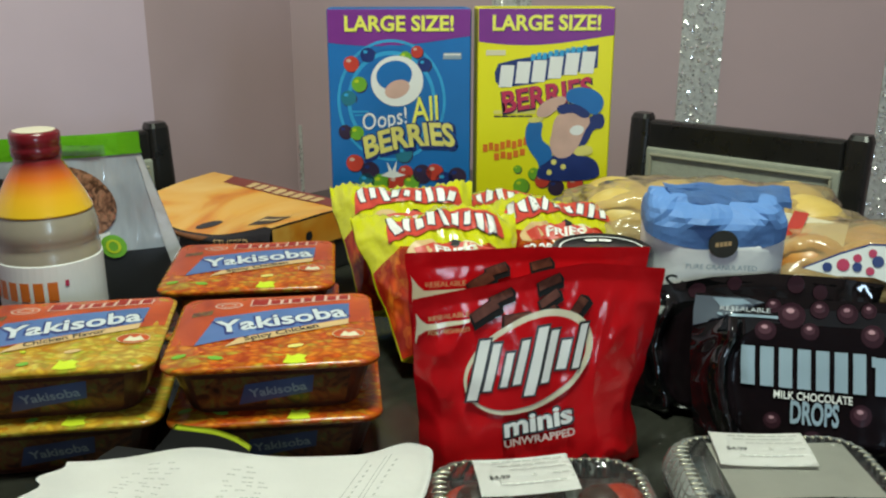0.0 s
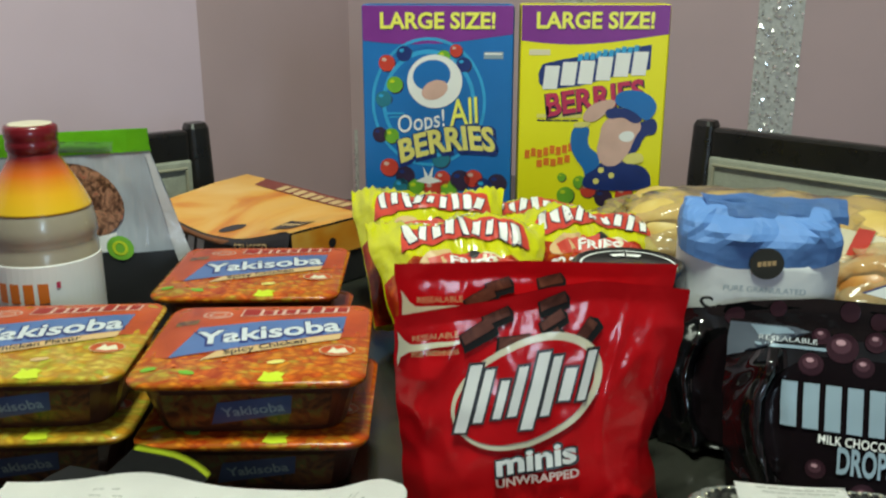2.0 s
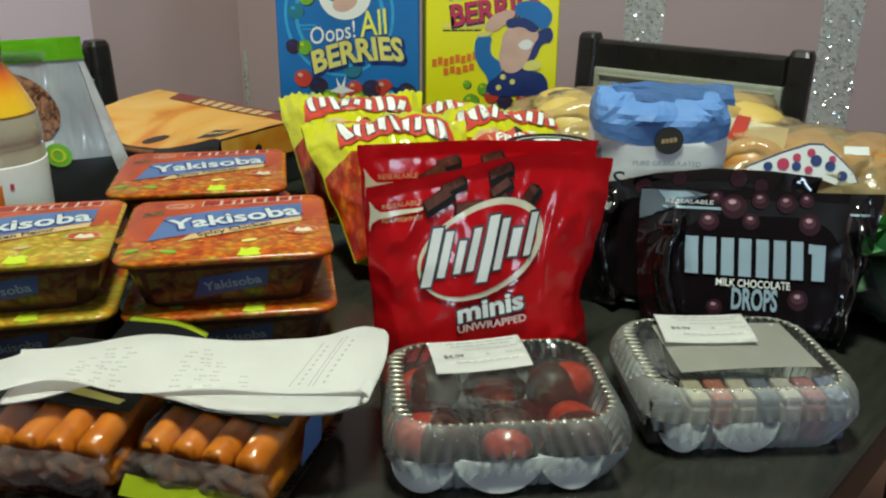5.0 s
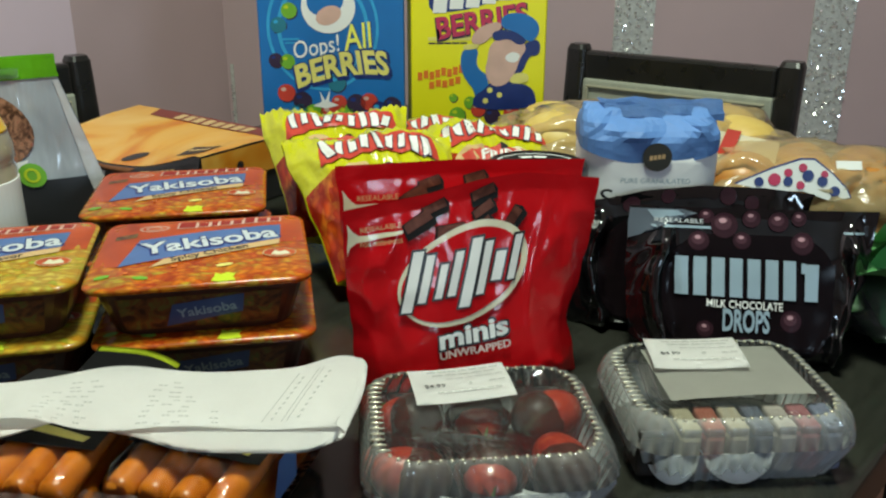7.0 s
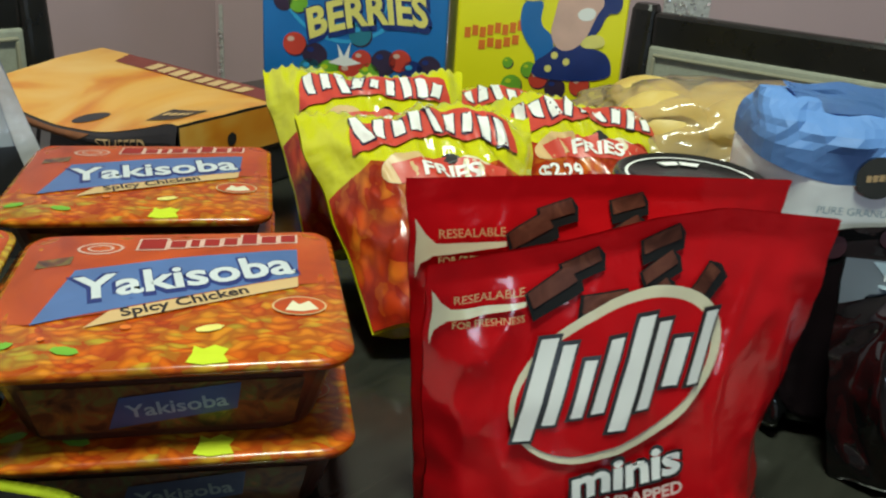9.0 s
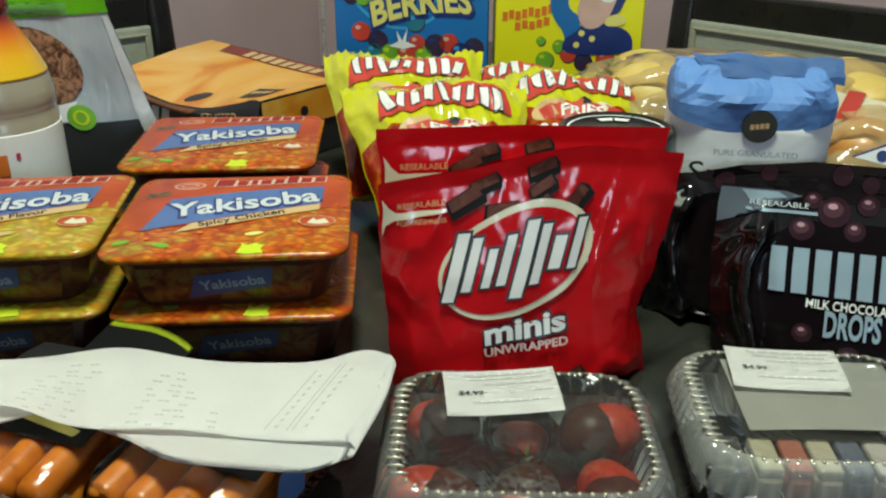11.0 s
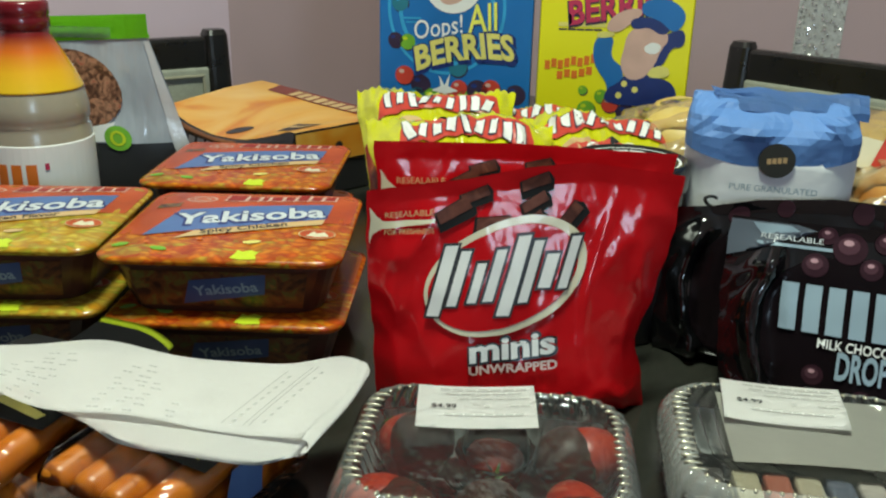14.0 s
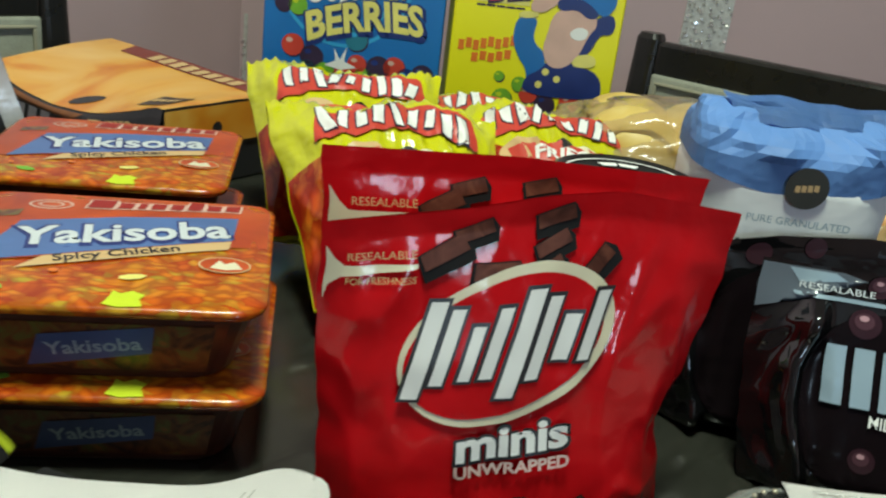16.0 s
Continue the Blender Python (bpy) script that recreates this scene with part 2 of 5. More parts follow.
# metallic tone standing in for lamp glints on the clear plastic ribs
M["bead"] = plain("glinting_lid_ridge", (0.5, 0.47, 0.36), 0.24, 0.55, vary=0.1, bump=0)
M["film"] = clear("clear_film", milk=0.05, bump=0.8, bump_scale=40)
M["wrap"] = clear("sausage_wrap", (1, 0.97, 0.93), milk=0.0, rough=0.06, bump=0.8, bump_scale=60)
M["bread"] = clear("hazy_bread_film", (0.98, 0.95, 0.85), milk=0.36, rough=0.15, bump=1.0, bump_scale=34, haze=(0.66, 0.5, 0.26))
M["fold"] = clear("folded_wrap", (0.95, 0.9, 0.88), milk=0.12, rough=0.06, bump=1.0, bump_scale=110, haze=(0.75, 0.6, 0.52))


# ---- builders ----
def part(name, bm, material, parent=None, label="", smooth=False):
    me = bpy.data.meshes.new(name)
    bmesh.ops.recalc_face_normals(bm, faces=bm.faces)
    bm.to_mesh(me)
    bm.free()
    me.materials.append(material)
    if smooth:
        me.shade_smooth()
    ob = new(name, me)
    ob.parent = parent
    return tagged(ob, label) if label else ob


def thing(name, m, label, category, group="", kind=""):
    ob = new(name)
    ob.empty_display_size = 0.02
    ob.matrix_world = m
    return tagged(ob, label, category, group, kind)


def box(sx, sy, sz, at=(0, 0, 0), bevel=0.0, m=None, bm=None, seg=2):
    """A box with its middle at a place."""
    bm = bm or bmesh.new()
    r = bmesh.ops.create_cube(bm, size=1, matrix=(m or Matrix()) @ Matrix.Translation(at) @ Matrix.Diagonal((sx, sy, sz, 1)))
    if bevel:
        edges = list({e for v in r["verts"] for e in v.link_edges})
        bmesh.ops.bevel(bm, geom=edges, offset=bevel, segments=seg, affect="EDGES", profile=0.5)
    return bm


def rounded(w, d, r, n=5):
    """The outline of a rectangle with round corners, counter-clockwise."""
    pts = []
    for k, (sx, sy) in enumerate(((1, 1), (-1, 1), (-1, -1), (1, -1))):
        for i in range(n + 1):
            a = math.pi / 2 * (k + i / n)
            pts.append((sx * (w / 2 - r) + r * math.cos(a), sy * (d / 2 - r) + r * math.sin(a)))
    return pts


def loft(rings, caps=(True, True), bm=None):
    """Skins closed rings of equal length."""
    bm = bm or bmesh.new()
    made = [[bm.verts.new(p) for p in row] for row in rings]
    n = min(len(row) for row in made)
    for a, b in zip(made, made[1:]):
        for i in range(n):
            bm.faces.new((a[i], a[(i + 1) % n], b[(i + 1) % n], b[i]))
    if caps[0]:
        bm.faces.new(made[0][::-1])
    if caps[1]:
        bm.faces.new(made[-1])
    return bm


def spin(profile, n=40, bm=None):
    """A turned body from (radius, height) pairs."""
    return loft([[(r * math.cos(2 * math.pi * i / n), r * math.sin(2 * math.pi * i / n), z) for i in range(n)] for r, z in profile], bm=bm)


def blob(rx, ry, rz, at=(0, 0, 0), lump=0.0, freq=30.0, m=None, bm=None, sub=3):
    bm = bm or bmesh.new()
    r = bmesh.ops.create_icosphere(bm, subdivisions=sub, radius=1)
    for v in r["verts"]:
        p = Vector((v.co.x * rx, v.co.y * ry, v.co.z * rz))
        p *= 1 + lump * noise.noise((p + Vector(at)) * freq)
        v.co = (m or Matrix()) @ (p + Vector(at))
    return bm


def sheet(fn, nu, nv, u=(0, 1), v=(0, 1), bm=None, close=0.0):
    """A grid over fn(u, v); close: its thickness."""
    bm = bm or bmesh.new()
    g = [[bm.verts.new(fn(u[0] + (u[1] - u[0]) * i / nu, v[0] + (v[1] - v[0]) * j / nv)) for i in range(nu + 1)] for j in range(nv + 1)]
    faces = [bm.faces.new((g[j][i], g[j][i + 1], g[j + 1][i + 1], g[j + 1][i])) for j in range(nv) for i in range(nu)]
    if close:
        bmesh.ops.solidify(bm, geom=faces, thickness=close)
    return bm


def flat(points):
    bm = bmesh.new()
    bm.faces.new([bm.verts.new((x, y, 0)) for x, y in points])
    return bm


def soft(points, times=2):
    """Cuts the corners of an outline, so that it runs in curves."""
    for _ in range(times):
        points = [(a[0] + k * (b[0] - a[0]), a[1] + k * (b[1] - a[1])) for a, b in zip(points, points[1:] + points[:1]) for k in (0.25, 0.75)]
    return points


def quads(shapes):
    bm = bmesh.new()
    for pts in shapes:
        bm.faces.new([bm.verts.new((x, y, 0)) for x, y in pts])
    return bm


def disc(rx, ry=None, at=(0, 0), n=28, turn=0.0):
    ry = ry or rx
    c, s = math.cos(turn), math.sin(turn)
    pts = []
    for i in range(n):
        x, y = rx * math.cos(2 * math.pi * i / n), ry * math.sin(2 * math.pi * i / n)
        pts.append((at[0] + c * x - s * y, at[1] + s * x + c * y))
    return flat(pts)


def ring(rx, ry, wide, turn=0.0, n=48):
    bm = bmesh.new()
    c, s = math.cos(turn), math.sin(turn)
    v = [[bm.verts.new((c * (rx + k) * math.cos(a) - s * (ry + k) * math.sin(a), s * (rx + k) * math.cos(a) + c * (ry + k) * math.sin(a), 0)) for k in (0, -wide)] for a in [2 * math.pi * i / n for i in range(n)]]
    for i in range(n):
        bm.faces.new((v[i][0], v[(i + 1) % n][0], v[(i + 1) % n][1], v[i][1]))
    return bm


def words(body, height, wide=None, bold=0.0, shear=0.0, turn=0.0):
    """Lettering in the built-in font, middle at 0, 0; height of a capital, and its whole width if given."""
    cu = bpy.data.curves.new("lettering", "FONT")
    cu.body, cu.align_x, cu.shear, cu.offset, cu.resolution_u = body, "CENTER", shear, bold, 3
    ob = new("lettering", cu)
    dg = bpy.context.evaluated_depsgraph_get()
    me = bpy.data.meshes.new_from_object(ob.evaluated_get(dg))
    bpy.data.objects.remove(ob)
    bm = bmesh.new()
    bm.from_mesh(me)
    bpy.data.meshes.remove(me)
    xs = [v.co.x for v in bm.verts]
    w, mid = max(xs) - min(xs), (max(xs) + min(xs)) / 2
    k = height / 0.69
    kx = wide / w if wide else k
    for v in bm.verts:
        v.co = Matrix.Rotation(turn, 3, "Z") @ Vector(((v.co.x - mid) * kx, (v.co.y - 0.345) * k, 0))
    return bm


def bars(spec, shear=0.0, gap=0.18):
    """Plain blocks in place of a mark's letters: (x, y, width, height) each."""
    return quads([[(x - w / 2 + shear * (y - h / 2), y - h / 2), (x + w / 2 + shear * (y - h / 2), y - h / 2), (x + w / 2 + shear * (y + h / 2), y + h / 2), (x - w / 2 + shear * (y + h / 2), y + h / 2)] for x, y, w, h in spec])


def row_bars(n, wide, high, fill=0.75, shear=0.0, wave=0.0, turn=0.0):
    step = wide / n
    spec = [(-wide / 2 + step * (i + 0.5), wave * math.sin(2.1 * i) * high + math.tan(turn) * (-wide / 2 + step * (i + 0.5)), step * fill, high) for i in range(n)]
    return bars(spec, shear)


def decal(name, bm, on, material, parent, at=(0, 0), lift=0.0008, fine=0.0, label=""):
    """Lays a flat shape onto a surface; on(x, y, lift) gives the place."""
    if fine:
        bmesh.ops.triangulate(bm, faces=bm.faces)
        for _ in range(5):
            long = [e for e in bm.edges if e.calc_length() > fine]
            if not long:
                break
            bmesh.ops.subdivide_edges(bm, edges=long, cuts=1)
            bmesh.ops.triangulate(bm, faces=bm.faces)
    for v in bm.verts:
        v.co = on(v.co.x + at[0], v.co.y + at[1], lift)
    return part(name, bm, material, parent, label, smooth=bool(fine))


def marks(name, spec, on, material, parent, at=(0, 0), lift=0.0008, shear=0.0, fine=0.0):
    """A mark's plain blocks, each a part of its own."""
    for piece in spec:
        decal(name, bars([piece], shear), on, material, parent, at, lift, fine)


def line_up(n, wide, high, fill=0.75, wave=0.0, turn=0.0):
    step = wide / n
    return [(-wide / 2 + step * (i + 0.5), wave * math.sin(2.1 * i) * high + math.tan(turn) * (-wide / 2 + step * (i + 0.5)), step * fill, high) for i in range(n)]


def front(y):
    return lambda a, b, lift: Vector((a, y - 0.35 * lift, b))


# ---- the room ----
def prism(points, z0, z1):
    return loft([[(x, y, z) for x, y in points] for z in (z0, z1)])


CORNER = Vector((-0.37, 2.236))
RIGHT, LEFT = Vector((0.988, -0.155)).normalized(), Vector((-0.543, -0.84)).normalized()
W1, W4 = CORNER + 3.2 * RIGHT, CORNER + 3.6 * LEFT
W2, W3 = Vector((2.4, -2.3)), Vector((-2.4, -2.3))


def wall(name, a, b, material, label, z0=0.0, z1=2.5):
    d = (b - a).normalized()
    out = Vector((d.y, -d.x)) * 0.12
    p = [a, b, b + out, a + out]
    ob = part(name, prism([(q.x, q.y) for q in p], z0, z1), material)
    return tagged(ob, label, "wall", kind="structure")


wall("wall_1", W1, CORNER, M["wall"], "mauve pink painted wall with glitter stripes")
wall("wall_2", CORNER, W4, M["wall"], "mauve pink painted wall beside the corner")
wall("wall_3", W4, W3, M["wall"], "plain mauve pink painted side wall")
wall("wall_5", W2, W1, M["wall"], "plain mauve pink painted side wall")
A, B = Vector((0.9, -2.3)), Vector((1.9, -2.3))
wall("wall_4", W3, A, M["wall"], "mauve pink painted wall behind the window")
wall("wall_6", B, W2, M["wall"], "mauve pink painted wall beside the window")
wall("wall_7", A, B, M["wall"], "wall below the window sill", 0, 0.9)
wall("wall_8", A, B, M["wall"], "wall above the window", 2.05, 2.5)
win = thing("window_1", pose(1.4, -2.36, 0.9), "white framed window letting in cool daylight", "window", kind="structure")
fr = box(0.05, 0.07, 1.15, (-0.475, 0, 0.575))
for args in ((0.05, 0.07, 1.15, (0.475, 0, 0.575)), (0.9, 0.07, 0.05, (0, 0, 0.025)), (0.9, 0.07, 0.05, (0, 0, 1.125)), (0.9, 0.05, 0.04, (0, 0, 0.575))):
    box(*args, bm=fr)
part("window_frame", fr, M["white"], win)
pane = part("pane", box(0.9, 0.006, 1.05, (0, -0.01, 0.575)), M["clear"], win)
pane.visible_shadow = False
room = [(CORNER.x, CORNER.y + 0.15), (W4.x - 0.15, W4.y), (W3.x - 0.15, W3.y - 0.15), (W2.x + 0.15, W2.y - 0.15), (W1.x + 0.15, W1.y + 0.2)]
tagged(part("floor", prism(room, -0.08, 0.0), M["floor"]), "red-brown polished wooden floor", "floor", kind="structure")
tagged(part("ceiling", prism(room, 2.5, 2.6), M["ceiling"]), "white painted ceiling", "ceiling", kind="structure")
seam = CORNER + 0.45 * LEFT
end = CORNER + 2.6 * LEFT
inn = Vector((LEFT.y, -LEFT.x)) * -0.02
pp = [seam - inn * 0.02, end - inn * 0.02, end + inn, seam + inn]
tagged(part("wall_panel", prism([(q.x, q.y) for q in pp], 0.0, 2.5), M["panel"]), "lighter lavender panel, slightly raised from the wall", "wall panel", kind="structure")


def glitter_stripe(s, wide, z0=0.1, z1=2.45, count=2600, label="vertical silver glitter stripe on the pink wall"):
    ang = math.degrees(math.atan2(RIGHT.y, RIGHT.x))
    p = CORNER + s * RIGHT + Vector((RIGHT.y, -RIGHT.x)) * 0.002
    ob = thing("wall_stripe", pose(p.x, p.y, 0, 0, 0, ang), label, "wall stripe", "glitter stripes on the wall", "structure")
    part("ribbon", box(wide, 0.003, z1 - z0, (0, 0, (z0 + z1) / 2)), M["silver"], ob)
    verts, faces = [], []
    rng = random.Random(int(s * 1000))
    for i in range(count):
        x, z, r = rng.uniform(-0.49, 0.49) * wide, rng.uniform(z0, z1), rng.uniform(0.001, 0.003)
        m = pose(x, -0.005, z, 90 + rng.gauss(-19, 16), rng.uniform(0, 90), rng.gauss(-10, 16))
        verts += [m @ Vector((r * a, r * b, 0)) for a, b in ((-1, -1), (1, -1), (1, 1), (-1, 1))]
        faces.append(tuple(range(4 * i, 4 * i + 4)))
    me = bpy.data.meshes.new("sequins")
    me.from_pydata(verts, [], faces)
    me.materials.append(M["sequin"])
    sq = new("sequins", me)
    sq.parent = ob
    tagged(sq, kind="stuff")


for x in (0.16, 0.59, 1.03, 1.47, 1.91):
    glitter_stripe((x + 0.37) / 0.988, 0.092)
glitter_stripe(0.012, 0.008, 0.1, 0.76, 60, "thin strand of silver glitter in the wall corner")

# ---- table and chairs ----
TOP = 0.75
table = thing("dining_table", pose(0.01, 0.985, 0, 0, 0, 45), "square espresso-stained wooden dining table with groceries on it", "table")
part("tabletop", box(1.15, 1.15, 0.045, (0, 0, TOP - 0.0225), 0.006, seg=3), M["table"], table)
for x, y in ((1, 1), (1, -1), (-1, 1), (-1, -1)):
    part("leg", loft([[(0.5 * x + k * a, 0.5 * y + k * b, z) for a, b in ((-1, -1), (1, -1), (1, 1), (-1, 1))] for z, k in ((0, 0.022), (0.62, 0.036), (0.705, 0.036))]), M["table"], table)
for k in range(4):
    part("apron", box(0.92, 0.022, 0.085, (0, 0.5, TOP - 0.0875), m=pose(0, 0, 0, 0, 0, 90 * k)), M["table"], table)


def dining_chair(m, label):
    """Origin under the middle of the back; the back faces -y, where the seat is."""
    c = thing("dining_chair", m, label, "chair", "chairs round the table")
    for x in (-0.184, 0.184):
        part("back_post", loft([[(x + px, py + lean, z) for px, py in rounded(0.038, 0.034, 0.01, 3)] for z, lean in ((0, 0.03), (0.45, 0), (0.8, 0.02), (0.878, 0.027))] + [[(x + 0.8 * px, 0.8 * py + 0.028, 0.886) for px, py in rounded(0.038, 0.034, 0.01, 3)]]), M["black"], c)
        part("front_leg", loft([[(x + px * k, -0.4 + py * k, z) for px, py in rounded(0.038, 0.038, 0.008, 3)] for z, k in ((0, 0.7), (0.42, 1))]), M["black"], c)
    part("top_rail", box(0.33, 0.026, 0.05, (0, 0.022, 0.852), 0.006), M["black"], c)
    part("lower_rail", box(0.33, 0.024, 0.05, (0, 0.006, 0.56), 0.006), M["black"], c)
    part("back_panel", box(0.33, 0.016, 0.26, (0, 0.014, 0.70), 0.004, m=pose(0, 0, 0, 0, 0, 0)), M["cloth"], c, "grey-green upholstered back panel")
    for w, at in ((0.31, (0, 0.002, 0.818)), (0.31, (0, 0.002, 0.59))):
        part("piping", box(w, 0.006, 0.005, at, 0.002), M["trimline"], c)
    for x in (-0.153, 0.153):
        part("piping", box(0.005, 0.006, 0.223, (x, 0.002, 0.704), 0.002), M["trimline"], c)
    part("seat", box(0.41, 0.42, 0.06, (0, -0.2, 0.45), 0.02, seg=3), M["cloth"], c, "grey-green upholstered seat")
    return c


dining_chair(pose(0.482, 1.452, 0, 0, 0, -39.5), "black lacquered dining chair with a grey-green upholstered back panel")
dining_chair(pose(-0.59, 1.33, 0, 0, 0, 45), "black lacquered dining chair behind the green-topped bag")


# ---- cereal boxes ----
def cereal_box(m, w, h, d, card, label):
    b = thing("cereal_box", m, label, "cereal box", "cereal boxes")
    part("carton", box(w, d, h, (0, 0, h / 2), 0.0025), card, b)
    on = front(-d / 2)
    wave = [(-w / 2 + 0.001, h - 0.001)] + [(-w / 2 + 0.001 + (w - 0.002) * i / 14, h - 0.041 - 0.009 * math.cos(math.pi * (i / 14 - 0.35))) for i in range(15)] + [(w / 2 - 0.001, h - 0.001)]
    decal("banner", flat(wave), on, M["purple"], b, label="purple banner")
    decal("lettering", words("LARGE SIZE!", 0.0195, 0.15, 0.03), on, M["plum"], b, (0.0005, h - 0.0212), 0.0012)
    decal("lettering", words("LARGE SIZE!", 0.0195, 0.15, 0.03), on, M["lemon"], b, (0.0, h - 0.0198), 0.0016)
    decal("side_panel", quads([[(-d / 2 + 0.004, 0.004), (d / 2 - 0.004, 0.004), (d / 2 - 0.004, h - 0.004), (-d / 2 + 0.004, h - 0.004)]]), lambda x, y, l: Vector((w / 2 + l, x, y)), card, b)
    decal("top_flap", quads([[(-w / 2 + 0.006, -d / 2 + 0.006), (w / 2 - 0.006, -d / 2 + 0.006), (w / 2 - 0.006, d / 2 - 0.02), (-w / 2 + 0.006, d / 2 - 0.02)]]), lambda x, y, l: Vector((x, y, h + l)), card, b)
    return b, on


def berry(b, on, x, y, r, tone):
    decal("berry", disc(r), on, M["plum"], b, (x + 0.001, y - 0.0012), 0.0011)
    decal("berry", disc(r * 0.97), on, M[tone], b, (x, y), 0.0014)
    decal("berry_shine", disc(r * 0.3, r * 0.22, (-r * 0.3, r * 0.4), 12), on, M["sky" if tone in ("teal", "navy") else "flesh" if tone in ("scarlet", "crimson") else "lime" if tone == "green" else "navy"], b, (x, y), 0.0017)


BH = 0.326
bb, on = cereal_box(pose(-0.062, 1.292, TOP, 0, 0, 3.5), 0.198, BH, 0.066, M["blue"], "blue cereal box with a purple large-size banner and printed berries")
for k, (rx, tone, lift) in enumerate(((0.076, "sky", 0.0009), (0.069, "blue", 0.00105), (0.062, "sky", 0.0012), (0.057, "blue", 0.0013))):
    decal("swirl", ring(rx, rx * 1.12, 0.004 + 0.001 * k), on, M[tone], bb, (-0.012, 0.2), lift)
decal("roundel", disc(0.0365, 0.035), on, M["white"], bb, (-0.004, 0.228), 0.0018)
decal("roundel_patch", disc(0.025, 0.02, turn=0.2), on, M["blue"], bb, (-0.008, 0.236), 0.0022)
decal("roundel_patch", disc(0.018, 0.012, turn=0.4), on, M["flesh"], bb, (-0.004, 0.217), 0.0024)
for x, y, r, tone in ((-0.067, 0.252, 0.011, "scarlet"), (-0.044, 0.264, 0.0105, "navy"), (0.024, 0.268, 0.0085, "scarlet"), (0.008, 0.26, 0.009, "green"), (0.034, 0.25, 0.01, "navy"), (-0.057, 0.224, 0.011, "green"), (-0.072, 0.205, 0.011, "teal"), (-0.062, 0.156, 0.0105, "green"), (-0.078, 0.158, 0.01, "plum"), (-0.066, 0.113, 0.0125, "scarlet"), (-0.045, 0.102, 0.013, "plum"), (0.004, 0.125, 0.0125, "teal"),
                      (-0.05, 0.086, 0.012, "teal"), (-0.03, 0.084, 0.013, "green"), (-0.008, 0.083, 0.013, "scarlet"), (0.014, 0.083, 0.012, "green"), (0.03, 0.096, 0.014, "plum"), (0.048, 0.098, 0.0125, "scarlet"), (0.062, 0.086, 0.013, "navy"), (0.08, 0.092, 0.013, "plum"), (0.006, 0.098, 0.011, "scarlet"), (-0.072, 0.074, 0.012, "navy"), (0.07, 0.066, 0.013, "green"), (-0.02, 0.06, 0.014, "scarlet"), (0.03, 0.06, 0.014, "navy")):
    berry(bb, on, x, y, r, tone)
decal("milk_splash", quads([[(-0.03, 0.094), (-0.018, 0.1), (-0.02, 0.114), (-0.013, 0.101), (-0.006, 0.116), (-0.008, 0.1), (0.006, 0.094), (-0.012, 0.09)]]), on, M["white"], bb, (0, 0), 0.002)
decal("lettering", words("Oops!", 0.023, 0.064, 0.005, 0.15, 0.16), on, M["white"], bb, (-0.022, 0.176), 0.0022)
decal("lettering", words("All", 0.034, 0.042, 0.03, 0.1, 0.12), on, M["navy"], bb, (0.0345, 0.188), 0.0022)
decal("lettering", words("All", 0.034, 0.04, 0.01, 0.1, 0.12), on, M["lemon"], bb, (0.034, 0.189), 0.0026)
arched = lambda x, y, l: on(x, y - 2.2 * (x - 0.012) ** 2, l)
decal("lettering", words("BERRIES", 0.033, 0.136, 0.075, 0.0, 0.13), arched, M["navy"], bb, (0.0135, 0.1495), 0.0022, 0.02)
decal("lettering", words("BERRIES", 0.03, 0.129, 0.035, 0.0, 0.13), arched, M["brass"], bb, (0.012, 0.1515), 0.003, 0.02)
decal("fine_print", row_bars(1, 0.034, 0.009), on, M["steel"], bb, (0.073, 0.262), 0.0012)
decal("fine_print", row_bars(1, 0.03, 0.0025), on, M["white"], bb, (0.073, 0.264), 0.0015)
decal("fine_print", row_bars(1, 0.03, 0.0025), on, M["sky"], bb, (-0.056, 0.186), 0.0015)
decal("fine_print", row_bars(1, 0.022, 0.002), on, M["sky"], bb, (-0.056, 0.181), 0.0015)

yb, on = cereal_box(pose(0.141, 1.294, TOP, 0, 0, 3.0), 0.19, BH + 0.001, 0.066, M["yellow"], "yellow cereal box with a purple large-size banner beside the blue one")
decal("fine_print", row_bars(1, 0.036, 0.007), on, M["cream"], yb, (-0.07, 0.267), 0.0012)
marks("mark", line_up(10, 0.078, 0.009, 0.8, 0.1, 0.16), on, M["sky"], yb, (0.018, 0.266), 0.0014, 0.1)
decal("mark_backing", flat([(-0.071, 0.240), (-0.066, 0.252), (-0.041, 0.258), (-0.002, 0.264), (0.042, 0.272), (0.073, 0.277), (0.073, 0.246), (0.046, 0.240), (0.022, 0.235), (-0.017, 0.224), (-0.062, 0.219), (-0.070, 0.228)]), on, M["navy"], yb, (0, 0), 0.0012)
marks("mark", line_up(6, 0.134, 0.03, 0.84, 0.04, 0.17), on, M["white"], yb, (0.0025, 0.2445), 0.0018, 0.1)
decal("lettering", words("BERRIES", 0.029, 0.132, 0.05, 0.05, 0.16), on, M["plum"], yb, (0.0035, 0.2075), 0.0021)
decal("lettering", words("BERRIES", 0.028, 0.128, 0.03, 0.05, 0.16), on, M["crimson"], yb, (0.003, 0.209), 0.0024)
decal("fine_print", row_bars(3, 0.06, 0.005, 0.95), on, M["brass"], yb, (-0.042, 0.185), 0.0012)
decal("fine_print", row_bars(5, 0.055, 0.0022, 0.9), on, M["plum"], yb, (-0.044, 0.179), 0.0012)
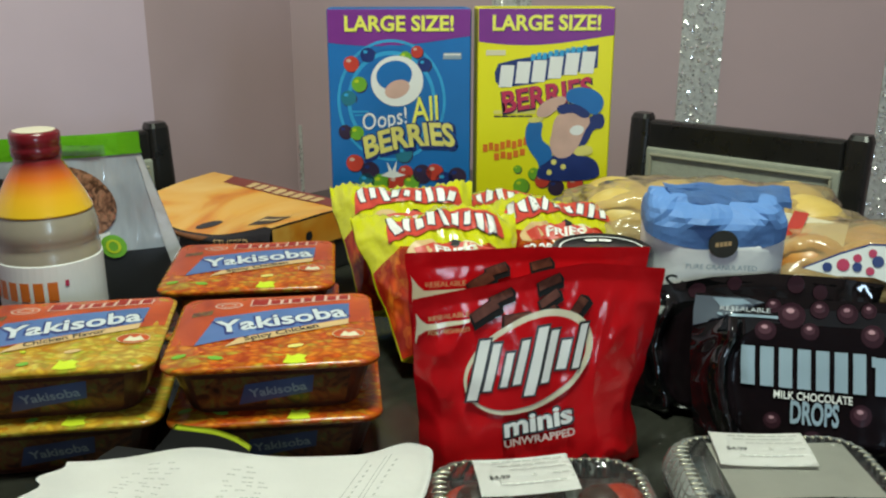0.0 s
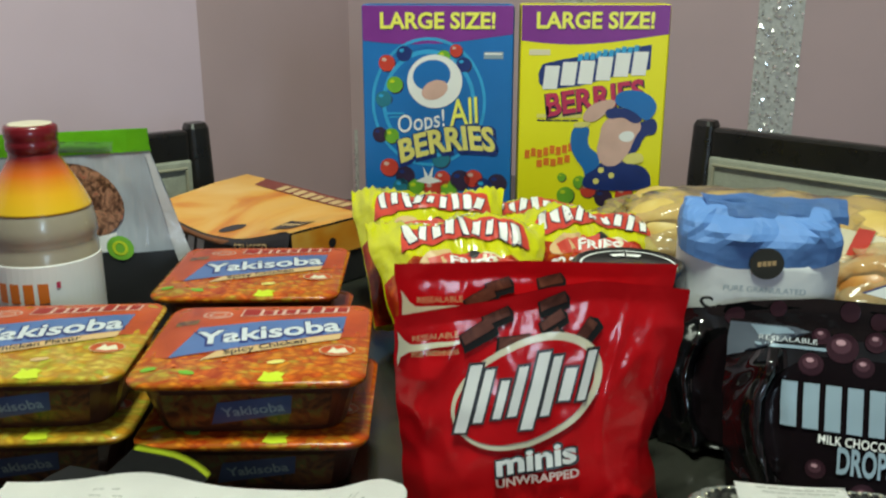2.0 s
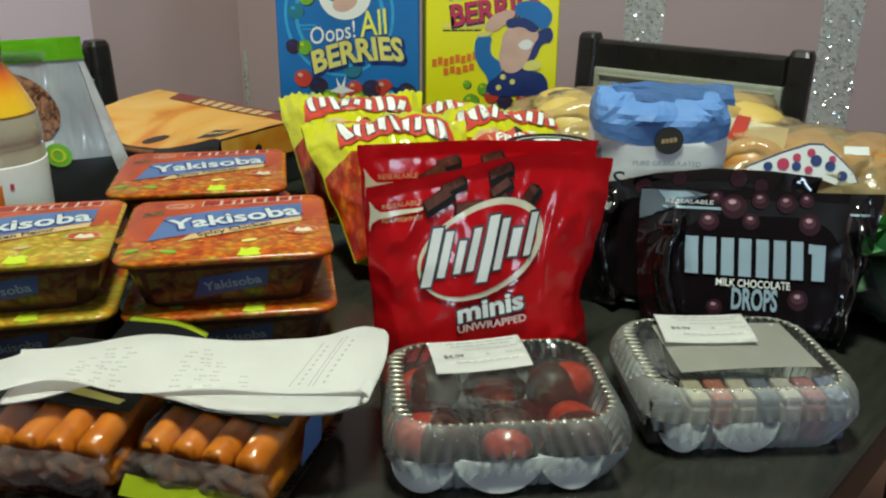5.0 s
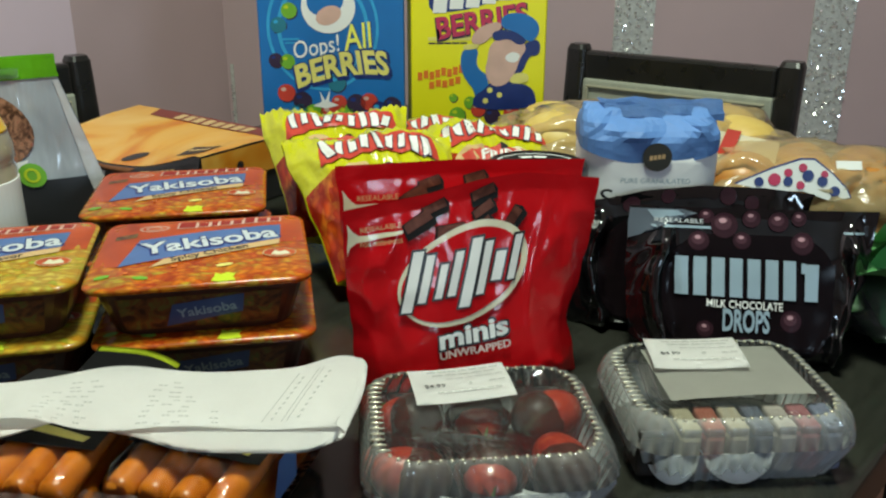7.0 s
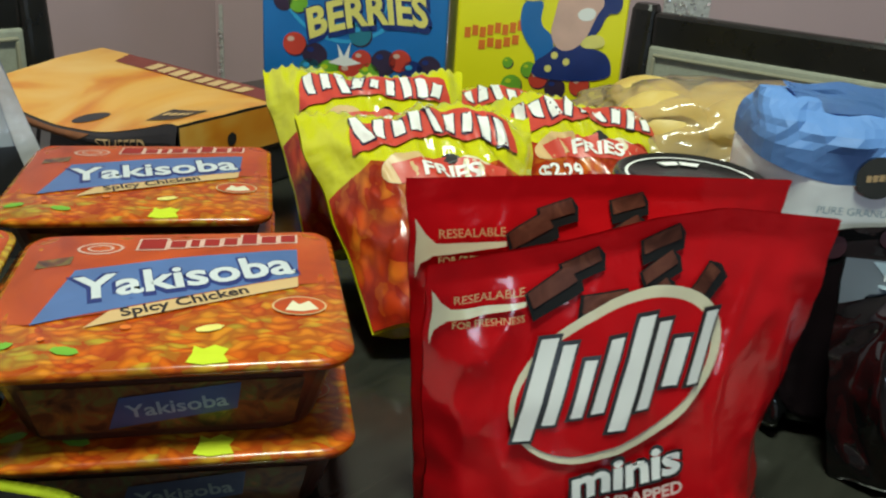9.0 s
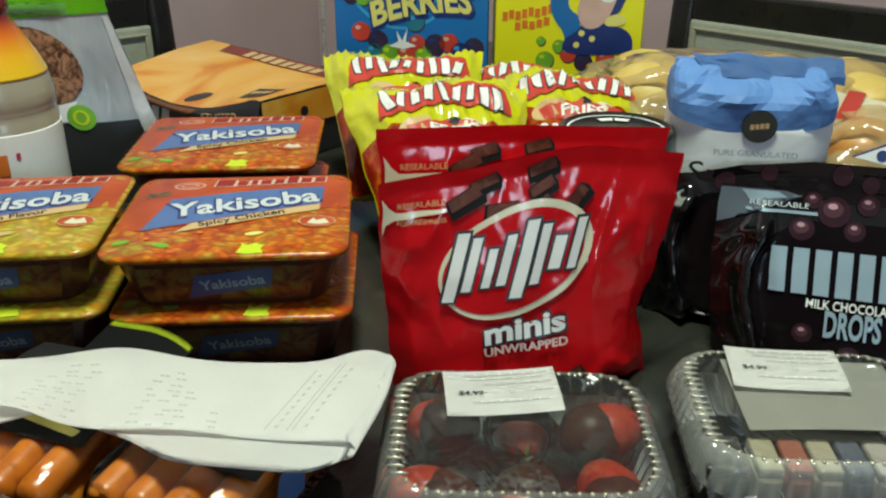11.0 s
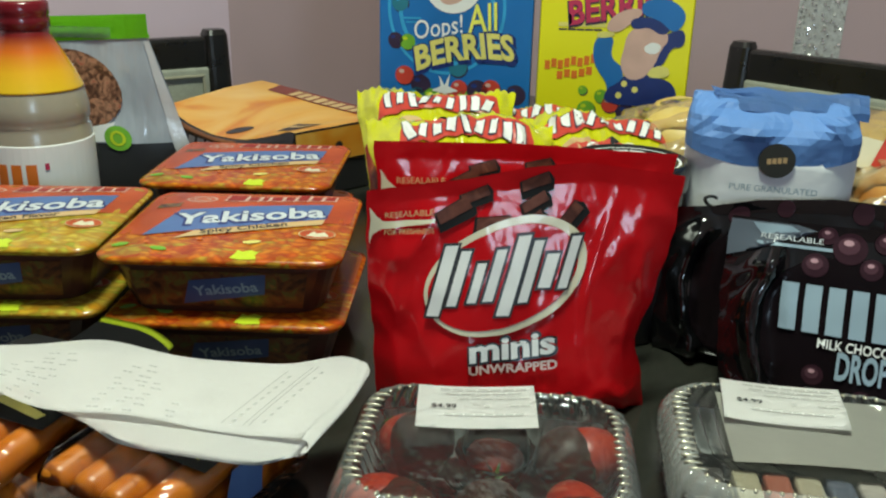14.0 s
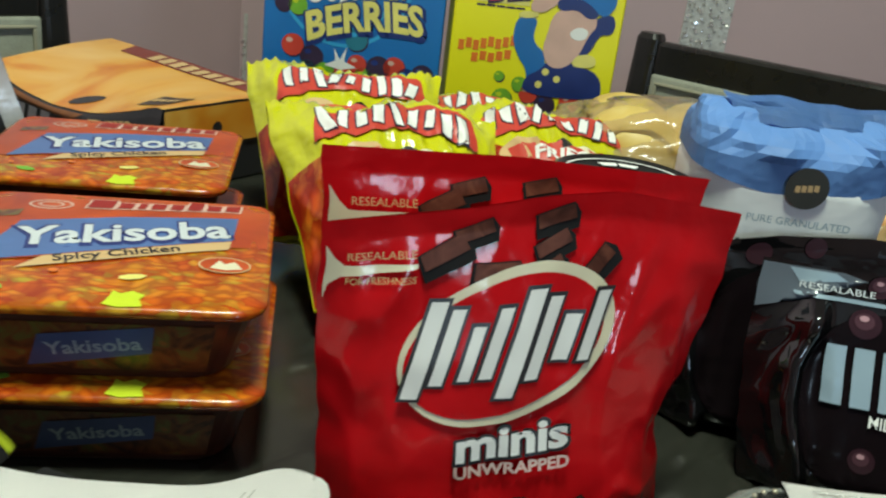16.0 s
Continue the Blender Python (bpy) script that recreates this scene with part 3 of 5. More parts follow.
for tone, lift, shape in (
        ("blue", 0.0026, [(-0.024, 0.172), (-0.000, 0.172), (-0.004, 0.153), (-0.000, 0.142), (0.012, 0.135), (0.014, 0.117), (0.046, 0.111), (0.080, 0.111), (0.083, 0.090), (-0.007, 0.090), (-0.004, 0.111), (-0.020, 0.130), (-0.027, 0.148)]),
        ("navy", 0.0030, [(0.022, 0.132), (0.054, 0.122), (0.072, 0.119), (0.083, 0.106), (0.083, 0.085), (-0.009, 0.085), (-0.007, 0.106), (0.009, 0.114)]),
        ("navy", 0.0029, [(0.056, 0.172), (0.080, 0.185), (0.088, 0.174), (0.084, 0.160), (0.071, 0.161), (0.063, 0.138), (0.048, 0.130)]),
        ("flesh", 0.0034, [(0.014, 0.174), (0.025, 0.185), (0.062, 0.182), (0.067, 0.169), (0.059, 0.159), (0.050, 0.132), (0.035, 0.118), (0.017, 0.119), (0.008, 0.138), (0.012, 0.156)]),
        ("flesh", 0.0034, [(-0.011, 0.188), (-0.002, 0.199), (0.014, 0.206), (0.030, 0.207), (0.031, 0.198), (0.014, 0.185), (0.004, 0.177), (-0.011, 0.178)]),
        ("navy", 0.0037, [(0.016, 0.192), (0.030, 0.197), (0.056, 0.194), (0.069, 0.180), (0.056, 0.174), (0.041, 0.185), (0.022, 0.180)]),
        ("blue", 0.0040, [(0.030, 0.199), (0.030, 0.214), (0.046, 0.220), (0.069, 0.217), (0.085, 0.203), (0.083, 0.188), (0.071, 0.177), (0.054, 0.193)]),
        ("white", 0.0042, [(0.035, 0.159), (0.046, 0.167), (0.059, 0.163), (0.055, 0.152), (0.042, 0.151)]),
        ("brass", 0.0033, [(-0.023, 0.177), (-0.000, 0.178), (-0.002, 0.171), (-0.023, 0.169)]),
        ("brass", 0.0038, [(0.044, 0.130), (0.056, 0.138), (0.071, 0.135), (0.072, 0.123), (0.046, 0.121)])):
    decal("print_shape", flat(soft(shape)), on, M[tone], yb, (0, 0), lift)
for x, y in ((0.016, 0.113), (0.03, 0.106), (0.01, 0.098)):
    decal("print_shape", disc(0.004), on, M["brass"], yb, (x, y), 0.0032)
marks("fine_print", line_up(8, 0.066, 0.011, 0.8, 0.15, 0.14), on, M["orange"], yb, (-0.054, 0.138), 0.0016)
marks("fine_print", line_up(5, 0.046, 0.01, 0.8, 0.15, 0.14), on, M["orange"], yb, (-0.048, 0.124), 0.0016)
for x, y, r, tone in ((-0.036, 0.103, 0.006, "green"), (-0.012, 0.096, 0.009, "green"), (0.0, 0.086, 0.011, "scarlet"), (-0.03, 0.078, 0.012, "green"), (0.02, 0.076, 0.012, "plum"), (0.048, 0.08, 0.012, "scarlet")):
    berry(yb, on, x, y, r, tone)


# ---- noodle trays ----
LW, LD, TH = 0.166, 0.154, 0.0455


def noodle_tray(m, label, pale=False):
    t = thing("noodle_tray", m, label, "noodle tray", "noodle trays in stacks")
    rings = []
    for z, k, r in ((0.0, 0.80, 0.022), (0.002, 0.815, 0.024), (0.034, 0.93, 0.026), (0.039, 0.935, 0.026)):
        rings.append([(x, y, z) for x, y in rounded(LW * k, LD * k, r)])
    tub = part("tray", loft(rings), M["tray"], t, smooth=False)
    body = M["noodle_pale" if pale else "noodle"]
    lip = [[(x, y, z) for x, y in rounded(LW * k, LD * k, 0.016, 7)] for z, k in ((0.0385, 0.99), (0.0405, 1.0), (0.0425, 0.998), (0.0435, 0.96), (0.0445, 0.88), (0.0452, 0.6))]
    lid = part("lid_film", loft(lip), body, t, "printed film lid with noodles", smooth=True)
    rng = random.Random(5)

    def on(x, y, lift):
        k = max(abs(x) / (LW / 2), abs(y) / (LD / 2))
        z = 0.0453 if k < 0.6 else 0.0453 - 0.0009 * (k - 0.6) / 0.28 if k < 0.88 else 0.0444 - 0.0012 * (k - 0.88) / 0.08
        return Vector((x, y, z + 0.3 * lift + 0.0004))

    top = [(x, y) for x, y in rounded(LW * 0.965, LD * 0.965, 0.0155, 7) if y > 0.02]
    decal("lid_panel", flat([(LW * 0.482, 0.004), *top, (-LW * 0.482, -0.03), (-0.062, -0.036)]), on, M["lidred"], lid, (0, 0), 0.0006, 0.025, "orange-red printed panel")
    decal("banner", flat([(-0.061, -0.0365), (-0.03, -0.025), (0.0615, 0.0085), (0.0625, 0.044), (0.0, 0.0355), (-0.0505, 0.022)]), on, M["banner"], lid, (0, 0), 0.0011, 0.025)
    decal("lettering", words("Yakisoba", 0.0285, 0.113, 0.06, 0.1, 0.24), on, M["navy"], lid, (0.005, 0.0105), 0.0015)
    decal("lettering", words("Yakisoba", 0.025, 0.108, 0.025, 0.1, 0.24), on, M["pale_letter"], lid, (0.0055, 0.012), 0.0018)
    decal("strip", flat([(-0.037, -0.0415), (0.0, -0.027), (0.0605, -0.0045), (0.061, 0.0075), (-0.028, -0.0255)]), on, M["tan"], lid, (0, 0), 0.0013, 0.025)
    decal("lettering", words("Chicken Flavor" if pale else "Spicy Chicken", 0.0085, 0.062, 0.02, 0.1, 0.35), on, M["dark"], lid, (0.006, -0.0175), 0.0022)
    decal("mark", ring(0.012, 0.0085, 0.0016), on, M["flesh"], lid, (-0.042, 0.0505), 0.0012)
    decal("mark", ring(0.007, 0.005, 0.0015), on, M["flesh"], lid, (-0.042, 0.0505), 0.0012)
    blocks, at = [], -0.0425
    for wd, hh in ((0.015, 0.0155), (0.0095, 0.0105), (0.006, 0.0105), (0.0095, 0.0105), (0.0085, 0.0105), (0.0095, 0.0155), (0.0095, 0.0105), (0.0095, 0.0105)):
        blocks.append((at + wd / 2, 0.09 * at + hh / 2 - 0.007, wd - 0.0015, hh))
        at += wd + 0.0012
    marks("mark_backing", [(x, y, w + 0.0028, g + 0.0028) for x, y, w, g in blocks], on, M["flesh"], lid, (0.02, 0.0585), 0.0012, 0.05)
    marks("mark", blocks, on, M["brick"], lid, (0.02, 0.0585), 0.002, 0.05)
    decal("small_panel", flat([(-0.071, 0.026), (-0.054, 0.03), (-0.054, 0.0405), (-0.071, 0.0365)]), on, M["trayprint"], lid, (0, 0), 0.0012)
    decal("roundel", disc(0.0125, 0.0095), on, M["lidred"], lid, (0.06, -0.026), 0.0012)
    decal("roundel", ring(0.0132, 0.01, 0.0009), on, M["tan"], lid, (0.06, -0.026), 0.0013)
    decal("roundel", flat([(-0.007, -0.005), (0.001, -0.0065), (0.009, -0.004), (0.005, 0.005), (0.0, 0.001), (-0.003, 0.0055)]), on, M["cream"], lid, (0.06, -0.026), 0.0016)
    for k in range(5):
        x, y, r = rng.uniform(-0.074, 0.074), rng.uniform(-0.07, -0.038), rng.uniform(0.0016, 0.0036)
        decal("vegetable_print", disc(r * rng.uniform(1.0, 2.2), r, n=7, turn=rng.uniform(-0.5, 0.5)), on, M[rng.choice(["green", "orange", "tan", "scarlet", "brass", "orange"] if not pale else ["green", "lime", "brass", "lime", "tan"])], lid, (x, y), 0.0011)
    decal("vegetable_print", flat([(-0.009, -0.007), (-0.002, -0.009), (0.009, -0.008), (0.007, -0.003), (0.009, 0.001), (0.003, 0.005), (-0.002, 0.002), (-0.006, 0.005), (-0.0065, -0.001)]), on, M["lime"], lid, (0.018, -0.0665), 0.0014)
    # printed sleeve on the front wall, its label and lettering darkened as in shade
    def side(x, z, lift):
        k = 0.815 + 0.115 * (z - 0.002) / 0.032
        return Vector((x, -LD * k / 2 - lift, z))

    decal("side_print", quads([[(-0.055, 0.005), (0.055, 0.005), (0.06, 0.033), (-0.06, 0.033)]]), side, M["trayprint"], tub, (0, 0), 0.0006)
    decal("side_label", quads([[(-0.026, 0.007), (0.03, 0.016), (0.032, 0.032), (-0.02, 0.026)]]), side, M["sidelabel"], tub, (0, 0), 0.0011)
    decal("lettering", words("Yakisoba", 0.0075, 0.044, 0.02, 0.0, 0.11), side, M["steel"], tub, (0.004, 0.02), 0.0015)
    return t


t1 = noodle_tray(pose(-0.1395, 0.69, TOP + TH, 0, 0, 7.5), "orange plastic noodle tray with printed film lid, stacked on another")
copy_thing(t1, pose(-0.137, 0.688, TOP, 0, 0, 6.5))
copy_thing(t1, pose(-0.193, 0.861, TOP + TH, 0, 0, 6.5))
copy_thing(t1, pose(-0.191, 0.859, TOP, 0, 0, 6))
t3 = noodle_tray(pose(-0.311, 0.678, TOP + TH, 0, 0, 9), "yellow chicken-flavour noodle tray with printed film lid, stacked on another", True)
copy_thing(t3, pose(-0.309, 0.676, TOP, 0, 0, 9))


# ---- stand-up pouches ----
def along(steps, z):
    """Straight-line reading of (height, value) pairs."""
    for (z0, a), (z1, b) in zip(steps, steps[1:]):
        if z <= z1:
            return a + (b - a) * max(0.0, z - z0) / (z1 - z0)
    return steps[-1][1]


def pouch(name, m, w, h, d, film, label, group, seed=0, left=(), right=(), rim=(), crease=1.0):
    """A stand-up pouch, its base at the origin, its face towards -y; left, right: its side edges by height, rim: its top edge across.
    Gives the thing and the place of face points."""
    p = thing(name, m, label, "pouch", group)

    def half(x, z):
        v = min(max(z / h, 0), 1)
        u = min(abs(x) / (w / 2), 1)
        prof = (min(v / 0.1, 1) ** 0.5) * max(0.0, 1 - v / 0.93) ** 0.9
        prof = prof * 0.95 + 0.05 * (1 - v)
        wr = 0.004 * noise.noise(Vector((x * 15 + seed, z * 13, seed))) + 0.0022 * (1 - abs(noise.noise(Vector((x * 38 + 9, z * 22 + seed, seed)))) * 2) + 0.0012 * noise.noise(Vector((x * 60, z * 45 + seed, 3.0))) + 0.003 * max(0.0, 1 - 7 * abs(noise.noise(Vector((x * 24 + 3 * seed, z * 11, seed + 2))))) * (1 - math.exp(-((x / 0.062) ** 6 + ((z - 0.078) / 0.062) ** 6)))
        if crease < 0.5:
            wr += 0.0055 * math.exp(-((abs(x) - 0.385 * w - 0.005 * math.sin(z * 60 + seed)) / 0.0055) ** 2)
            wr *= 1 + 1.1 * max(0.0, min(1.0, (u - 0.62) / 0.12))
        else:
            wr += 0.0022 * math.exp(-((x - 0.056 - 0.012 * math.sin(z * 26 + seed)) / 0.003) ** 2) * min(1, 3 * v)
        wr *= 1 - 0.5 * max(0.0, min(1.0, (v - 0.75) / 0.15))
        calm = 1 - (1 - crease) * max(0.0, 1 - (abs(x) / ((0.42 if crease > 0.5 else 0.35) * w)) ** 4)
        return d / 2 * prof * (1 - u ** 2.6) + (wr * calm * min(1, 6 * (1 - v)) * min(1, 5 * (1 - u)))

    def outline(x, z):
        u = max(-1.0, min(1.0, 2 * x / w))
        edge = along(right if x > 0 else left, z) + 0.0016 * noise.noise(Vector((seed, z * 60, 1.0 if x > 0 else 4.0)))
        return x + (edge - abs(x) / max(abs(u), 1e-6) if abs(u) > 1e-6 else 0.0) * math.copysign(abs(u) ** 3, x), z + (along(rim, u) - h) * max(0.0, z / h) ** 3

    def on(x, z, lift=0.0):
        a, b = outline(x, z)
        return Vector((a, -half(x, z) - 0.0008 - lift, b))

    def back(x, z):
        a, b = outline(x, z)
        return Vector((a, half(x, z) + 0.0008, b))

    bm = sheet(lambda x, z: on(x, z), 80, 76, (-w / 2, w / 2), (0, h))
    sheet(lambda x, z: back(x, z), 20, 24, (-w / 2, w / 2), (0, h), bm=bm)
    part("bag", bm, film, p, smooth=True)
    return p, on


def red_pouch(m, label, seed, h, left, right, rim):
    p, on = pouch("candy_pouch", m, 0.194, h, 0.062, M["red"], label, "red candy pouches", seed, left, right, rim, 0.55)
    f = 0.006
    decal("seal_tab", flat([(-0.0945, 0.121), (-0.092, 0.128), (-0.086, 0.1315), (-0.05, 0.1345), (-0.05, 0.1368), (-0.085, 0.137), (-0.09, 0.141), (-0.0945, 0.148)]), on, M["cream"], p, (0, 0), 0.0014, f)
    decal("lettering", words("RESEALABLE", 0.0038, 0.033), on, M["tan"], p, (-0.067, 0.1412), 0.0014, f)
    decal("lettering", words("FOR FRESHNESS", 0.0032, 0.033), on, M["tan"], p, (-0.067, 0.1295), 0.0014, f)
    for x, z, a, s in ((-0.037, 0.1395, 0.5, 1.0), (-0.024, 0.148, 0.3, 0.8), (0.013, 0.1505, 0.3, 0.8), (0.0125, 0.1395, 0.5, 0.75), (0.011, 0.129, 0.6, 0.7), (-0.0135, 0.129, 0.0, 0.95), (0.034, 0.13, 0.9, 0.85), (-0.04, 0.016, 0.2, 0.9), (0.002, 0.018, 1.2, 0.8), (0.03, 0.018, 0.4, 0.8), (-0.07, 0.01, 0.3, 0.7), (0.055, 0.008, 0.3, 0.7)):
        c, sn = math.cos(a), math.sin(a)
        q = lambda pts: [(c * px * s - sn * py * s, sn * px * s + c * py * s) for px, py in pts]
        decal("chocolate_print", flat(q([(-0.014, -0.0065), (0.011, -0.0085), (0.0135, -0.001), (0.011, 0.006), (-0.012, 0.007)])), on, M["tag_black"], p, (x, z), 0.0012, f)
        decal("chocolate_print", flat(q([(-0.0115, -0.0012), (0.0105, -0.0028), (0.0105, 0.0055), (-0.0105, 0.0065)])), on, M["choc"], p, (x, z), 0.0016, f)
    decal("oval", disc(0.0525, 0.0335, turn=0.32, n=48), on, M["cream"], p, (-0.0065, 0.098), 0.0018, f)
    decal("oval", disc(0.0485, 0.0292, turn=0.32, n=48), on, M["red"], p, (-0.008, 0.0975), 0.0022, f)
    logo = [(-0.0375, -0.0005, 0.008, 0.044), (-0.0275, 0.001, 0.0062, 0.034), (-0.0155, -0.002, 0.0055, 0.024), (-0.0055, 0.002, 0.0062, 0.031), (0.0065, 0.001, 0.008, 0.047), (0.0165, 0.003, 0.0062, 0.036), (0.0275, 0.003, 0.0075, 0.02), (0.039, 0.0075, 0.006, 0.03)]
    marks("mark_outline", [(x, z, w + 0.0032, g + 0.0032) for x, z, w, g in logo], on, M["dark"], p, (-0.008, 0.098), 0.0027, 0.3, f)
    marks("mark", logo, on, M["white"], p, (-0.008, 0.098), 0.0033, 0.3, f)
    decal("lettering", words("minis", 0.0145, 0.058, 0.08, 0.05, 0.09), on, M["dark"], p, (-0.0015, 0.0556), 0.0022, f)
    decal("lettering", words("minis", 0.0133, 0.0545, 0.035, 0.05, 0.09), on, M["white"], p, (-0.002, 0.056), 0.003, f)
    decal("lettering", words("UNWRAPPED", 0.0052, 0.056, 0.03, 0.0, 0.05), on, M["rose"], p, (-0.001, 0.0432), 0.003, f)
    return p


SIDE = [(0.0, 0.082), (0.02, 0.085), (0.06, 0.0865), (0.1, 0.0895), (0.16, 0.09)]
WAIST = [(0.0, 0.093), (0.025, 0.089), (0.05, 0.083), (0.085, 0.094), (0.125, 0.102), (0.17, 0.1065)]
red_pouch(pose(0.066, 0.612, TOP, -1, 0, 14), "red glossy stand-up pouch of mini chocolates", 3.0, 0.16, SIDE, WAIST, [(-1, 0.149), (-0.3, 0.156), (0.1, 0.163), (0.45, 0.166), (1, 0.157)])
red_pouch(pose(0.066, 0.662, TOP, -2, 0, 14), "red glossy pouch of mini chocolates behind its twin", 7.0, 0.165, [(0.0, 0.086), (0.165, 0.096)], [(0.0, 0.09), (0.05, 0.086), (0.165, 0.107)], [(-1, 0.1675), (0, 0.1655), (1, 0.158)])


def black_pouch(m, label, seed, h, left, right, rim, printed=True):
    p, on = pouch("chocolate_pouch", m, 0.2, h, 0.05, M["pouch"], label, "black chocolate pouches", seed, left, right, rim, 0.4)
    f = 0.007
    decal("window_print", flat([(x, y + 0.056) for x, y in rounded(0.136, 0.1, 0.038, 8)]), on, M["maroon"], p, (-0.007, -0.003), 0.0010, f, "dark maroon printed panel")
    if not printed:
        for x, z, r in ((-0.05, 0.112, 0.007), (-0.02, 0.116, 0.006), (0.03, 0.115, 0.007), (0.05, 0.11, 0.006)):
            decal("chocolate_print", disc(r), on, M["drop"], p, (x, z), 0.0015, f)
        return p
    # two patches painting the window's bluish reflection along the seal
    decal("seal_sheen", flat([(-0.1, 0.096), (-0.09, 0.1), (-0.082, 0.114), (-0.05, 0.119), (-0.062, 0.122), (-0.1, 0.122)]), on, M["band"], p, (0, 0), 0.0013, f)
    decal("seal_sheen", flat([(-0.082, 0.1135), (-0.06, 0.1175), (-0.066, 0.121), (-0.088, 0.121)]), on, M["steel"], p, (0, 0), 0.0016, f)
    decal("seal_line", bars([(-0.062, 0.1075, 0.045, 0.0022)]), on, M["steel"], p, (0, 0), 0.0013, f)
    decal("seal_line", bars([(0.076, 0.107, 0.022, 0.0018)]), on, M["steel"], p, (0, 0), 0.0013, f)
    decal("lettering", words("RESEALABLE", 0.0036, 0.036), on, M["pale_letter"], p, (-0.064, 0.1125), 0.0022, f)
    for x, z, r in ((-0.049, 0.0965, 0.008), (-0.03, 0.11, 0.0105), (-0.016, 0.098, 0.007), (-0.009, 0.116, 0.0072), (0.012, 0.114, 0.008), (0.031, 0.0975, 0.009), (-0.044, 0.117, 0.006), (0.028, 0.117, 0.006), (-0.042, 0.026, 0.0065), (0.0235, 0.036, 0.0085), (-0.012, 0.012, 0.009)):
        decal("chocolate_print", disc(r), on, M["drop"], p, (x, z), 0.0015, f)
        decal("chocolate_print", disc(r * 0.62, r * 0.55, (-r * 0.08, r * 0.16), 16), on, M["glow"], p, (x, z), 0.0019, f)
        decal("chocolate_print", disc(r * 0.3, r * 0.2, (-r * 0.12, r * 0.36), 12), on, M["cocoa"], p, (x, z), 0.0023)
    glyphs = [(-0.0455 + 0.0137 * i, 0.0, 0.0098, 0.031) for i in range(7)] + [(0.0475, 0.01, 0.0032, 0.008), (0.0545, -0.001, 0.0115, 0.029)]
    marks("mark", glyphs, on, M["steel"], p, (-0.0155, 0.068), 0.003, -0.02, 0.005)
    decal("lettering", words("MILK CHOCOLATE", 0.006, 0.058, 0.012), on, M["white"], p, (-0.0126, 0.047), 0.003, 0.005)
    decal("lettering", words("DROPS", 0.0165, 0.036, 0.03), on, M["steel"], p, (-0.0112, 0.0345), 0.003, f)
    return p


black_pouch(pose(0.305, 0.64, TOP, -17, 0, -13), "black glossy pouch of milk chocolate drops, resealable", 11.0, 0.124, [(0.0, 0.098), (0.03, 0.103), (0.067, 0.107), (0.124, 0.106)], [(0.0, 0.06), (0.032, 0.068), (0.07, 0.0815), (0.126, 0.0895)], [(-1, 0.122), (0, 0.1235), (1, 0.126)])
black_pouch(pose(0.268, 0.708, TOP, -8, 0, -10), "black glossy pouch of chocolate drops behind its twin", 17.0, 0.122, [(0.0, 0.1), (0.037, 0.106), (0.122, 0.107)], [(0.0, 0.08), (0.122, 0.101)], [(-1, 0.108), (-0.7, 0.112), (-0.4, 0.12), (0.1, 0.1262), (0.6, 0.1255), (1, 0.1215)], False)


